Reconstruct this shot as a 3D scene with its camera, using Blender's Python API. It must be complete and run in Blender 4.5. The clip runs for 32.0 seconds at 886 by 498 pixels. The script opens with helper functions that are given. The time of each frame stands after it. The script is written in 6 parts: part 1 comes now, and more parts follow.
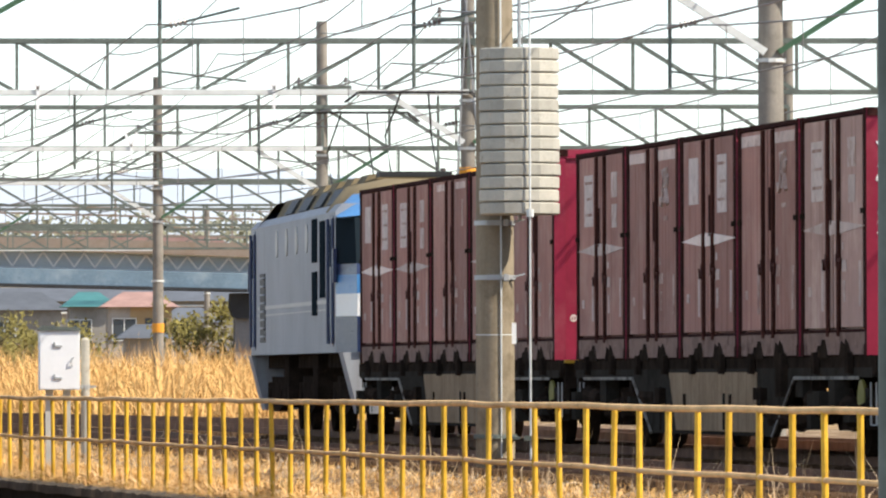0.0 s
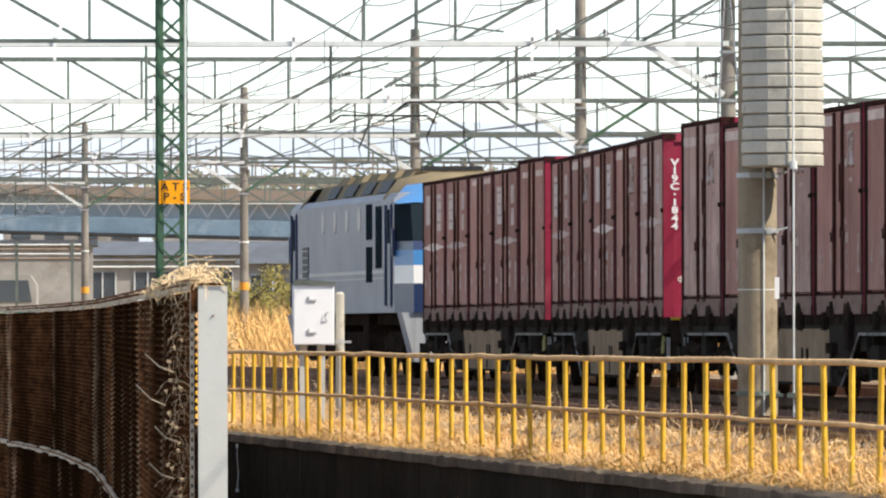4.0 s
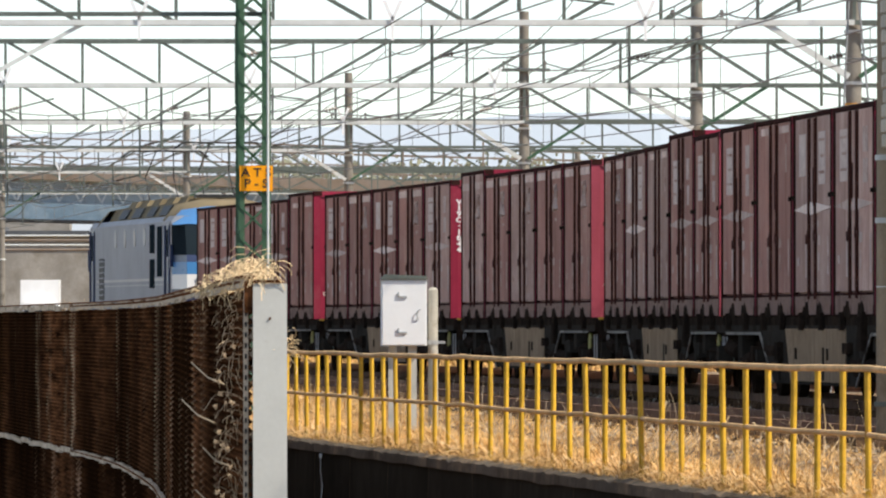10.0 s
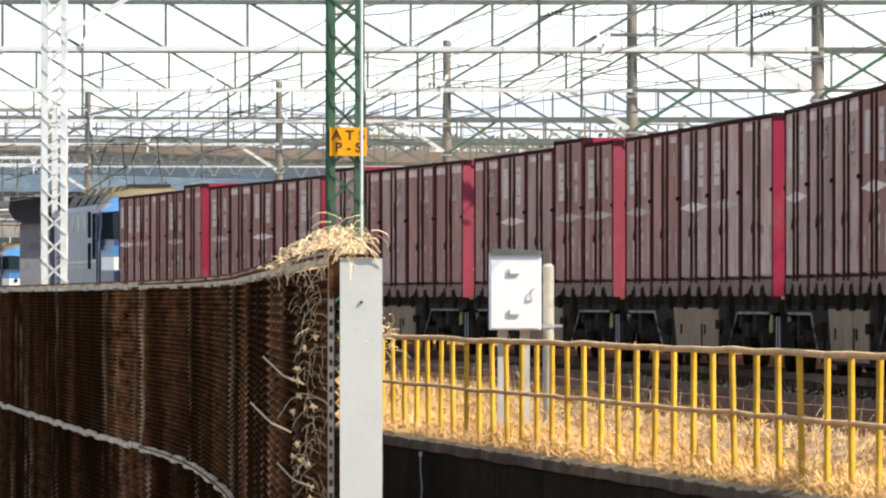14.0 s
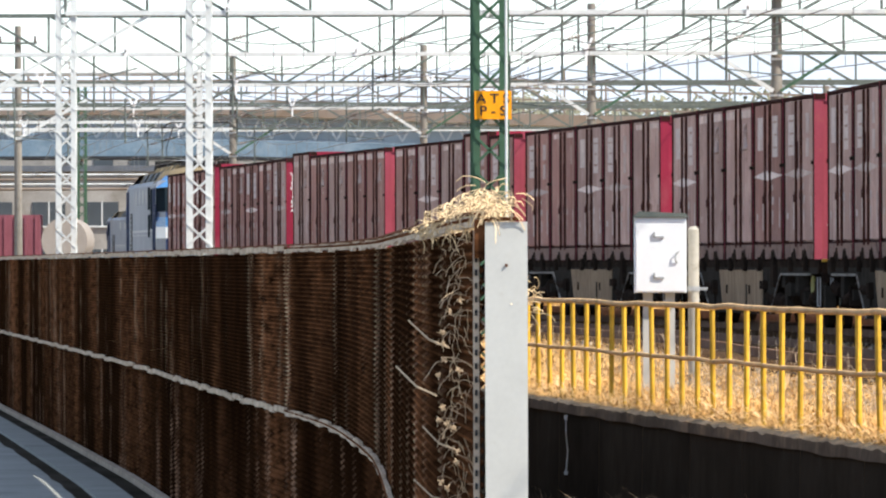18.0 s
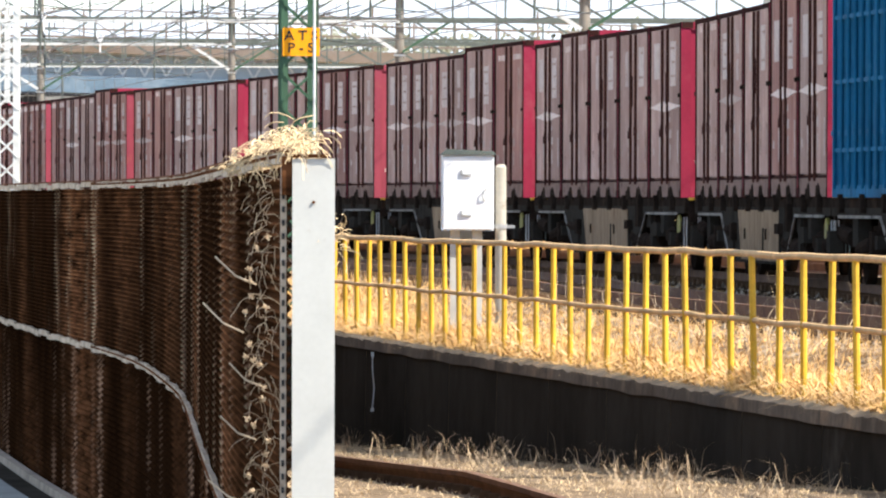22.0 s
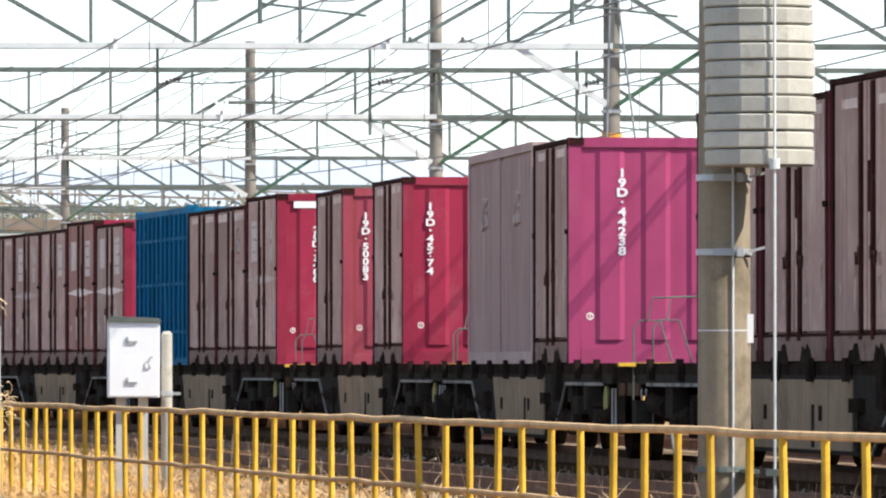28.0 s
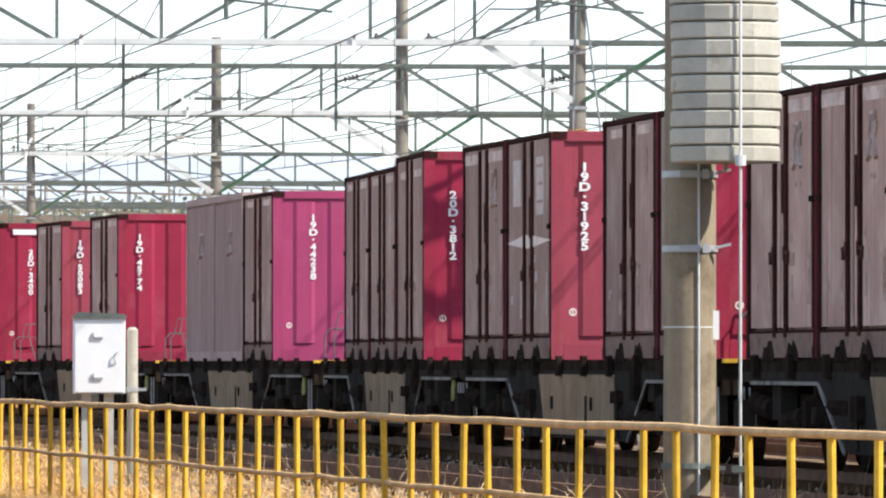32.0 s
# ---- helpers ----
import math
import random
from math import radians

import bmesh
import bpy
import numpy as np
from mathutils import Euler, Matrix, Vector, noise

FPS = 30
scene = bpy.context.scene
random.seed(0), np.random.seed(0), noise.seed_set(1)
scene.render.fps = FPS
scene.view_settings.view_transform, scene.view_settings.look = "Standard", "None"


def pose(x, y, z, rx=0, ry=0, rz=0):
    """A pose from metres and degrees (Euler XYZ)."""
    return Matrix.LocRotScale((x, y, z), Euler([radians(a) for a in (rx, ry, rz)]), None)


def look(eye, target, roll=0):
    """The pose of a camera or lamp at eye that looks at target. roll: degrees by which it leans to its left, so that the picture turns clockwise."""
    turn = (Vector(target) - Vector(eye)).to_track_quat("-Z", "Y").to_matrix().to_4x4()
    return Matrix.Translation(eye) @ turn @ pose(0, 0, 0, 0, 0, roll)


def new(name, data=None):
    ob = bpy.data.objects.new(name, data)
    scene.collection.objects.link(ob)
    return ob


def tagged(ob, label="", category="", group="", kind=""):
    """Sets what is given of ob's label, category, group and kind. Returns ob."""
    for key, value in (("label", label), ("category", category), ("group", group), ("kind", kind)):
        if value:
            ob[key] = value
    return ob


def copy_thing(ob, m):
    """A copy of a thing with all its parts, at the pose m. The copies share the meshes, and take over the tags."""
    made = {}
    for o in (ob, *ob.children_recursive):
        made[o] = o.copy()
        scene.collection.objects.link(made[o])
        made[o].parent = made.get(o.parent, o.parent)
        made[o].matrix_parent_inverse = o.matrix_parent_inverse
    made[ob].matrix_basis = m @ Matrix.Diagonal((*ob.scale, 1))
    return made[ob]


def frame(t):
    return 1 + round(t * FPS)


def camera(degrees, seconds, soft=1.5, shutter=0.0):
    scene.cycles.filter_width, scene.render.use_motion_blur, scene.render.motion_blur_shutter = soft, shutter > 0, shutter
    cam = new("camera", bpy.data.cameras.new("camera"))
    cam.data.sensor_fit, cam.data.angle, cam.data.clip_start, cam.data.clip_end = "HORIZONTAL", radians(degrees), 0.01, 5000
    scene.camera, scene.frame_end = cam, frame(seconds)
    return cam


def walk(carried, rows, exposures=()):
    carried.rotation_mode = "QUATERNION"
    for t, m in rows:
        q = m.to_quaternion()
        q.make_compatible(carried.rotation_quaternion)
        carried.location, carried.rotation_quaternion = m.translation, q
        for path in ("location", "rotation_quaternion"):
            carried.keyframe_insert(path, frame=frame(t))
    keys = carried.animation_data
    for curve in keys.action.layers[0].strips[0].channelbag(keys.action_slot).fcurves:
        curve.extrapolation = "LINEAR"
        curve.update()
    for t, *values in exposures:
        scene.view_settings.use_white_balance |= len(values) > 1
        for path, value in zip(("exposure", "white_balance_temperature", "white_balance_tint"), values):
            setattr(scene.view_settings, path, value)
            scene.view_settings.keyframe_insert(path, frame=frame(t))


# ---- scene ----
LENS = 5.699
cam = camera(LENS, 32.0, soft=2.2)
# seconds, eye in metres, turn and tilt and lean in degrees
PATH = [
    (0.0, -0.69, -24.90, 0.83, -3.761, 90.834, -0.161), (0.5, -0.69, -24.90, 0.83, -3.486, 90.816, -0.178),
    (1.0, -0.69, -24.90, 0.83, -3.333, 90.720, -0.155), (1.5, -0.69, -24.90, 0.83, -3.125, 90.619, -0.148),
    (2.0, -0.69, -24.90, 0.83, -2.681, 90.623, -0.179), (2.5, -0.69, -24.90, 0.83, -2.730, 90.613, -0.160),
    (3.0, -0.69, -24.90, 0.83, -2.356, 90.522, -0.198), (3.5, -0.69, -24.90, 0.83, -2.169, 90.532, -0.145),
    (5.5, -0.08, -12.50, 0.95, -1.952, 90.553, -0.085), (6.0, -0.08, -12.50, 0.95, -1.900, 90.676, -0.075),
    (6.5, -0.08, -12.50, 0.95, -1.802, 90.553, -0.019), (7.0, -0.08, -12.50, 0.95, -1.684, 90.578, -0.055),
    (7.5, -0.08, -12.50, 0.95, -1.666, 90.571, -0.056), (8.0, -0.08, -12.50, 0.95, -1.533, 90.567, -0.051),
    (8.5, -0.08, -12.50, 0.95, -1.644, 90.866, 0.050), (9.0, -0.08, -12.50, 0.95, -1.623, 91.069, -0.048),
    (9.5, -0.08, -12.50, 0.95, -1.509, 90.890, -0.075), (10.0, -0.08, -12.50, 0.95, -1.363, 90.483, -0.038),
    (11.0, 0.00, 0.00, 1.00, -0.970, 90.174, -0.042), (11.5, 0.00, 0.00, 1.00, -0.582, 90.246, -0.060),
    (12.0, 0.00, 0.00, 1.00, -0.353, 90.251, -0.069), (12.5, 0.00, 0.00, 1.00, -0.412, 90.259, -0.008),
    (13.0, 0.00, 0.00, 1.00, -0.513, 90.255, 0.024), (13.5, 0.00, 0.00, 1.00, -0.685, 90.300, -0.018),
    (14.0, 0.00, 0.00, 1.00, -0.747, 90.330, 0.016), (14.5, 0.00, 0.00, 1.00, -0.604, 90.312, -0.033),
    (15.0, 0.00, 0.00, 1.00, -0.155, 90.225, -0.056), (15.5, 0.00, 0.00, 1.00, -0.018, 90.167, -0.010),
    (17.5, 0.00, 0.00, 1.00, -0.008, 90.088, -0.080), (18.0, 0.00, 0.00, 1.00, 0.187, 90.095, -0.138),
    (18.5, 0.00, 0.00, 1.00, 0.828, 90.200, -0.148), (19.0, 0.00, 0.00, 1.00, 1.003, 90.202, -0.106),
    (19.5, 0.00, 0.00, 1.00, 0.831, 90.232, -0.080), (20.0, 0.00, 0.00, 1.00, 0.206, 90.194, -0.101),
    (20.5, 0.00, 0.00, 1.00, -0.036, 89.834, -0.057), (21.0, 0.00, 0.00, 1.00, -0.394, 89.643, 0.013),
    (21.5, 0.00, 0.00, 1.00, -0.468, 89.624, -0.034), (22.0, 0.00, 0.00, 1.00, -1.053, 89.690, 0.129),
    (22.5, 0.00, 0.00, 1.00, -1.378, 89.943, 0.084), (23.0, 0.00, 0.00, 1.00, -1.524, 90.011, 0.030),
    (23.5, 0.00, 0.00, 1.00, -1.657, 90.116, 0.084), (24.0, 0.00, 0.00, 1.00, -2.089, 90.376, 0.054),
    (24.5, 0.00, 0.00, 1.00, -2.598, 90.603, 0.001), (25.0, 0.00, 0.00, 1.00, -2.942, 90.743, -0.013),
    (25.5, 0.00, 0.00, 1.00, -3.092, 90.793, -0.016), (27.5, 0.00, 0.00, 1.00, -3.181, 90.779, 0.012),
    (28.0, 0.00, 0.00, 1.00, -3.203, 90.765, -0.023), (28.5, 0.00, 0.00, 1.00, -3.234, 90.760, -0.045),
    (29.0, 0.00, 0.00, 1.00, -3.254, 90.793, -0.014), (29.5, 0.00, 0.00, 1.00, -3.331, 90.803, 0.046),
    (30.0, 0.00, 0.00, 1.00, -3.342, 90.791, 0.021), (30.5, 0.00, 0.00, 1.00, -3.382, 90.758, 0.038),
    (31.0, 0.00, 0.00, 1.00, -3.419, 90.746, 0.089), (31.5, 0.00, 0.00, 1.00, -3.423, 90.727, 0.067),
    (32.0, 0.00, 0.00, 1.00, -3.424, 90.741, 0.044)]
walk(cam, [(t, pose(x, y, z, tilt, -lean, turn)) for t, x, y, z, turn, tilt, lean in PATH],
     [(0, 0.58, 6850, 10), (3.5, 0.60, 6850, 10), (5.5, 0.41, 6850, 10), (8, 0.36, 6850, 10), (10, 0.29, 6850, 10), (11, 0.62, 6900, 10), (13, 0.72, 6850, 10), (15.5, 0.71, 6800, 10), (17.5, 0.70, 6600, 10),
      (20, 0.70, 6600, 10), (21.5, 1.02, 6650, 10), (23, 0.98, 6600, 10), (25, 0.72, 6550, 10), (28, 0.65, 6500, 10), (32, 0.65, 6500, 10)])

# ---- light ----
SUN_UP, SUN_AZ = radians(46), radians(116)   # azimuth from +y towards +x
sun_way = Vector((math.sin(SUN_AZ) * math.cos(SUN_UP), math.cos(SUN_AZ) * math.cos(SUN_UP), math.sin(SUN_UP)))
world = bpy.data.worlds.new("sky")
scene.world = world
world.use_nodes = True
wt = world.node_tree
sky = wt.nodes.new("ShaderNodeTexSky")
sky.sky_type = "NISHITA"
sky.sun_disc = False
sky.sun_elevation, sky.sun_rotation = SUN_UP, SUN_AZ
sky.air_density, sky.dust_density, sky.ozone_density = 0.7, 0.15, 1.0
wt.nodes["Background"].inputs["Strength"].default_value = 0.122
veil = wt.nodes.new("ShaderNodeMix")     # thin high cloud over the whole sky
veil.data_type, veil.blend_type = "RGBA", "ADD"
veil.inputs["Factor"].default_value = 1.0
way = wt.nodes.new("ShaderNodeTexCoord")
drift = wt.nodes.new("ShaderNodeMapping")
drift.inputs["Scale"].default_value = (9.0, 9.0, 30.0)
cloud = wt.nodes.new("ShaderNodeTexNoise")
cloud.inputs["Scale"].default_value, cloud.inputs["Detail"].default_value = 1.0, 5.0
shade = wt.nodes.new("ShaderNodeMix")
shade.data_type = "RGBA"
shade.inputs["A"].default_value, shade.inputs["B"].default_value = (0.75, 0.98, 1.3, 1), (2.6, 2.65, 2.75, 1)
wt.links.new(way.outputs["Generated"], drift.inputs["Vector"])
wt.links.new(drift.outputs[0], cloud.inputs["Vector"])
wt.links.new(cloud.outputs["Fac"], shade.inputs["Factor"])
wt.links.new(shade.outputs["Result"], veil.inputs["B"])
wt.links.new(sky.outputs[0], veil.inputs["A"])
wt.links.new(veil.outputs["Result"], wt.nodes["Background"].inputs["Color"])
sun = new("sun", bpy.data.lights.new("sun", "SUN"))
sun.data.energy, sun.data.angle, sun.data.color = 4.9, radians(0.55), (1.0, 0.94, 0.85)
sun.matrix_world = look(sun_way * 200, (0, 0, 0))

# ---- mesh and material helpers ----


class Mesh:
    """Vertices and faces gathered piece by piece."""

    def __init__(self):
        self.v, self.f, self.m = [], [], []

    def add(self, verts, faces, mat=0):
        n = len(self.v)
        self.v += [tuple(p) for p in verts]
        self.f += [tuple(n + i for i in q) for q in faces]
        self.m += [mat] * len(faces)
        return self

    def box(self, c, s, turn=None, mat=0, taper=(1, 1)):
        x, y, z = (a / 2 for a in s)
        tx, ty = taper
        pts = [Vector(p) for p in ((-x, -y, -z), (x, -y, -z), (x, y, -z), (-x, y, -z),
                                   (-x * tx, -y * ty, z), (x * tx, -y * ty, z), (x * tx, y * ty, z), (-x * tx, y * ty, z))]
        if turn is not None:
            pts = [turn @ p for p in pts]
        c = Vector(c)
        return self.add([p + c for p in pts], [(0, 3, 2, 1), (4, 5, 6, 7), (0, 1, 5, 4), (1, 2, 6, 5), (2, 3, 7, 6), (3, 0, 4, 7)], mat)

    def span(self, lo, hi, mat=0):
        return self.box([(a + b) / 2 for a, b in zip(lo, hi)], [abs(b - a) for a, b in zip(lo, hi)], None, mat)

    def bar(self, p, q, w, h=None, mat=0):
        """A square bar from p to q."""
        p, q = Vector(p), Vector(q)
        d = q - p
        turn = d.to_track_quat("Z", "Y").to_matrix()
        return self.box((p + q) / 2, (w, h or w, d.length), turn, mat)

    def tube(self, p, q, r, r2=None, n=10, mat=0, caps=True):
        p, q = Vector(p), Vector(q)
        r2 = r if r2 is None else r2
        turn = (q - p).to_track_quat("Z", "Y").to_matrix()
        ring = [turn @ Vector((math.cos(a), math.sin(a), 0)) for a in (math.tau * i / n for i in range(n))]
        pts = [p + c * r for c in ring] + [q + c * r2 for c in ring]
        faces = [(i, (i + 1) % n, n + (i + 1) % n, n + i) for i in range(n)]
        if caps:
            faces += [tuple(reversed(range(n))), tuple(range(n, 2 * n))]
        return self.add(pts, faces, mat)

    def path(self, pts, r, n=6, mat=0):
        """A round bar swept along points."""
        pts = [Vector(p) for p in pts]
        rows = []
        for i, p in enumerate(pts):
            d = pts[min(i + 1, len(pts) - 1)] - pts[max(i - 1, 0)]
            turn = d.to_track_quat("Z", "Y").to_matrix()
            rows.append([p + turn @ Vector((r * math.cos(math.tau * k / n), r * math.sin(math.tau * k / n), 0)) for k in range(n)])
        self.strip(rows, mat, True)
        m = len(self.v)
        self.f += [tuple(range(m - n, m)), tuple(reversed(range(m - n * len(pts), m - n * len(pts) + n)))]
        self.m += [mat, mat]
        return self

    def strip(self, rows, mat=0, close=False):
        """A sheet over rows of equally many points."""
        n = len(rows[0])
        pts = [p for r in rows for p in r]
        faces = []
        for i in range(len(rows) - 1):
            for j in range(n - 1 + close):
                k = (j + 1) % n
                faces.append((i * n + j, i * n + k, (i + 1) * n + k, (i + 1) * n + j))
        return self.add(pts, faces, mat)

    def prism(self, outline, axis, lo, hi, mat=0):
        """An outline in the plane across axis (0 x, 1 y, 2 z), drawn out from lo to hi."""
        def at(p, d):
            q = list(p)
            q.insert(axis, d)
            return q
        n = len(outline)
        pts = [at(p, lo) for p in outline] + [at(p, hi) for p in outline]
        faces = [(i, (i + 1) % n, n + (i + 1) % n, n + i) for i in range(n)] + [tuple(reversed(range(n))), tuple(range(n, 2 * n))]
        return self.add(pts, faces, mat)

    def data(self, name, mats, smooth=False):
        me = bpy.data.meshes.new(name)
        me.from_pydata(self.v, [], self.f)
        for m in mats if isinstance(mats, (list, tuple)) else [mats]:
            me.materials.append(m)
        me.polygons.foreach_set("material_index", self.m)
        bm = bmesh.new()
        bm.from_mesh(me)
        bmesh.ops.recalc_face_normals(bm, faces=bm.faces)
        bm.to_mesh(me)
        bm.free()
        if smooth:
            me.shade_smooth()
            me.set_sharp_from_angle(angle=radians(40))
        me.update()
        return me


def part(name, mesh, mats, parent=None, label="", at=None, smooth=False):
    """One mesh object under a thing, or a thing of its own."""
    me = mesh if isinstance(mesh, bpy.types.Mesh) else mesh.data(name, mats, smooth)
    ob = new(name, me)
    ob.parent = parent
    if at is not None:
        ob.matrix_basis = at if isinstance(at, Matrix) else Matrix.Translation(at)
    return tagged(ob, label)


def thing(name, m, label, category, group="", kind=""):
    """An empty at a thing's base, to carry its parts."""
    ob = new(name)
    ob.empty_display_size = 0.2
    ob.matrix_basis = m if isinstance(m, Matrix) else Matrix.Translation(m)
    return tagged(ob, label, category, group, kind)


def mat(name, color, rough=0.7, metal=0.0, vary=0.25, scale=3.0, fine=40.0, bump=0.0, spec=0.4, stain=None, stain_at=(0.55, 0.7), stain_scale=1.2,
        stretch=(1, 1, 1), rand=0.0, streak=None):
    """A surface with variation at two scales, optional stains, vertical streaks and a random shift from object to object."""
    m = bpy.data.materials.new(name)
    m.use_nodes = True
    nt = m.node_tree
    b = nt.nodes["Principled BSDF"]
    b.inputs["Roughness"].default_value, b.inputs["Metallic"].default_value = rough, metal
    b.inputs["Specular IOR Level"].default_value = spec
    tc = nt.nodes.new("ShaderNodeTexCoord")
    mp = nt.nodes.new("ShaderNodeMapping")
    mp.inputs["Scale"].default_value = stretch
    nt.links.new(tc.outputs["Object"], mp.inputs["Vector"])
    info = nt.nodes.new("ShaderNodeObjectInfo")
    shift = nt.nodes.new("ShaderNodeVectorMath")
    shift.operation = "SCALE"
    shift.inputs[0].default_value = (37.0, 19.0, 53.0)
    nt.links.new(info.outputs["Random"], shift.inputs["Scale"])
    nt.links.new(shift.outputs[0], mp.inputs["Location"])

    def noise_at(s, detail=5.0, rough_=0.6):
        n = nt.nodes.new("ShaderNodeTexNoise")
        n.inputs["Scale"].default_value, n.inputs["Detail"].default_value, n.inputs["Roughness"].default_value = s, detail, rough_
        nt.links.new(mp.outputs[0], n.inputs["Vector"])
        return n.outputs["Fac"]

    def mixed(kind, fac, a, c):
        n = nt.nodes.new("ShaderNodeMix")
        n.data_type, n.blend_type = "RGBA", kind
        for sock, val in ((n.inputs["Factor"], fac), (n.inputs["A"], a), (n.inputs["B"], c)):
            if hasattr(val, "links"):
                nt.links.new(val, sock)
            else:
                sock.default_value = val
        return n.outputs["Result"]

    def ramp(fac, lo, hi, a=0.0, c=1.0):
        n = nt.nodes.new("ShaderNodeMapRange")
        for k, val in (("From Min", lo), ("From Max", hi), ("To Min", a), ("To Max", c)):
            n.inputs[k].default_value = val
        nt.links.new(fac, n.inputs["Value"])
        return n.outputs["Result"]

    large, small = noise_at(scale), noise_at(fine, 3.0)
    col = mixed("MIX", ramp(large, 0.3, 0.7), (*[c * (1 - vary) for c in color], 1), (*[min(1, c * (1 + vary)) for c in color], 1))
    col = mixed("MULTIPLY", 0.5 * min(1, vary * 2), col, mixed("MIX", ramp(small, 0.3, 0.7), (0.6, 0.6, 0.6, 1), (1.25, 1.25, 1.25, 1)))
    if stain is not None:
        n = noise_at(stain_scale, 8.0, 0.7)
        col = mixed("MIX", ramp(n, *stain_at), col, (*stain, 1))
    if streak is not None:
        ms = nt.nodes.new("ShaderNodeMapping")
        ms.inputs["Scale"].default_value = (9.0, 9.0, 0.35)
        nt.links.new(mp.outputs[0], ms.inputs["Vector"])
        n = nt.nodes.new("ShaderNodeTexNoise")
        n.inputs["Scale"].default_value, n.inputs["Detail"].default_value = 1.0, 4.0
        nt.links.new(ms.outputs[0], n.inputs["Vector"])
        col = mixed("MIX", ramp(n.outputs["Fac"], 0.5, 0.75, 0.0, 0.75), col, (*streak, 1))
    if rand:
        hsv = nt.nodes.new("ShaderNodeHueSaturation")
        nt.links.new(ramp(info.outputs["Random"], 0, 1, 1 - rand, 1 + rand), hsv.inputs["Value"])
        nt.links.new(col, hsv.inputs["Color"])
        col = hsv.outputs["Color"]
    nt.links.new(col, b.inputs["Base Color"])
    nt.links.new(ramp(small, 0.2, 0.8, max(0, rough - 0.12), min(1, rough + 0.12)), b.inputs["Roughness"])
    if bump:
        bp = nt.nodes.new("ShaderNodeBump")
        bp.inputs["Strength"].default_value, bp.inputs["Distance"].default_value = 0.6, bump
        nt.links.new(small, bp.inputs["Height"])
        nt.links.new(bp.outputs[0], b.inputs["Normal"])
    return m

# ---- materials ----
M_GRASS_GROUND = mat("dry_grass_ground", (0.33, 0.225, 0.12), 0.95, 0, 0.4, 0.6, 14, 0.03, 0.05, stain=(0.15, 0.10, 0.06), stain_at=(0.5, 0.7), stain_scale=0.9)
M_BALLAST = mat("ballast", (0.18, 0.120, 0.075), 1.0, 0, 0.6, 2.0, 16, 0.05, 0.0, stain=(0.46, 0.37, 0.26), stain_at=(0.50, 0.64), stain_scale=1.3)
M_SOIL = mat("leafy_soil", (0.21, 0.155, 0.105), 1.0, 0, 0.5, 3.0, 30, 0.04, 0.0, stain=(0.42, 0.31, 0.19), stain_at=(0.54, 0.66), stain_scale=6)
M_ROAD = mat("worn_concrete_road", (0.25, 0.26, 0.245), 0.95, 0, 0.15, 0.5, 10, 0.008, 0.05, stain=(0.16, 0.16, 0.155), stain_at=(0.55, 0.7), stain_scale=0.35)
M_WALLDARK = mat("dark_concrete", (0.046, 0.041, 0.033), 0.95, 0, 0.4, 0.25, 3, 0.01, 0.0, stain=(0.13, 0.12, 0.10), stain_at=(0.60, 0.85), stain_scale=0.4)
M_CRUMBLED = mat("crumbled_coping", (0.17, 0.145, 0.115), 0.95, 0, 0.4, 0.6, 9, 0.02, 0.0, stain=(0.30, 0.23, 0.16), stain_at=(0.52, 0.68), stain_scale=1.2)
M_COPING = mat("weathered_coping", (0.30, 0.24, 0.18), 0.9, 0, 0.3, 1.5, 20, 0.01, 0.2)


def rust_sheet(name, gain):
    """Brown-black rust with long lighter columns, runs and rusty ribs, by place in the world."""
    m = mat(name, (0.018 * gain, 0.0075 * gain, 0.0034 * gain), 0.95, 0.0, 0.5, 1.1, 18, 0.0, 0.0)
    nt = m.node_tree
    b = nt.nodes["Principled BSDF"]
    geo = nt.nodes.new("ShaderNodeNewGeometry")

    def band(scale, lo, hi, detail=3.0):
        mp = nt.nodes.new("ShaderNodeMapping")
        mp.inputs["Scale"].default_value = scale
        nt.links.new(geo.outputs["Position"], mp.inputs["Vector"])
        n = nt.nodes.new("ShaderNodeTexNoise")
        n.inputs["Scale"].default_value, n.inputs["Detail"].default_value = 1.0, detail
        nt.links.new(mp.outputs[0], n.inputs["Vector"])
        r = nt.nodes.new("ShaderNodeMapRange")
        r.inputs["From Min"].default_value, r.inputs["From Max"].default_value = lo, hi
        nt.links.new(n.outputs["Fac"], r.inputs["Value"])
        return r.outputs["Result"]

    def mixed(fac, a, c):
        n = nt.nodes.new("ShaderNodeMix")
        n.data_type = "RGBA"
        nt.links.new(fac, n.inputs["Factor"])
        for sock, val in ((n.inputs["A"], a), (n.inputs["B"], c)):
            if isinstance(val, tuple):
                sock.default_value = val
            else:
                nt.links.new(val, sock)
        return n.outputs["Result"]

    def times(a, c):
        n = nt.nodes.new("ShaderNodeMath")
        n.operation = "MULTIPLY"
        nt.links.new(a, n.inputs[0])
        nt.links.new(c, n.inputs[1])
        return n.outputs[0]

    old = b.inputs["Base Color"].links[0].from_socket
    col = mixed(times(band((0.3, 0.13, 0.06), 0.46, 0.70), band((1.0, 0.9, 9.0), 0.30, 0.62)), old, (min(0.4, 0.165 * gain), 0.068 * gain, 0.030 * gain, 1))
    col = mixed(times(band((0.3, 0.7, 0.10), 0.55, 0.70, 5.0), band((0.5, 2.0, 2.6), 0.42, 0.60, 5.0)), col, (min(0.5, 0.34 * gain), 0.20 * gain, 0.125 * gain, 1))
    nt.links.new(col, b.inputs["Base Color"])
    return m


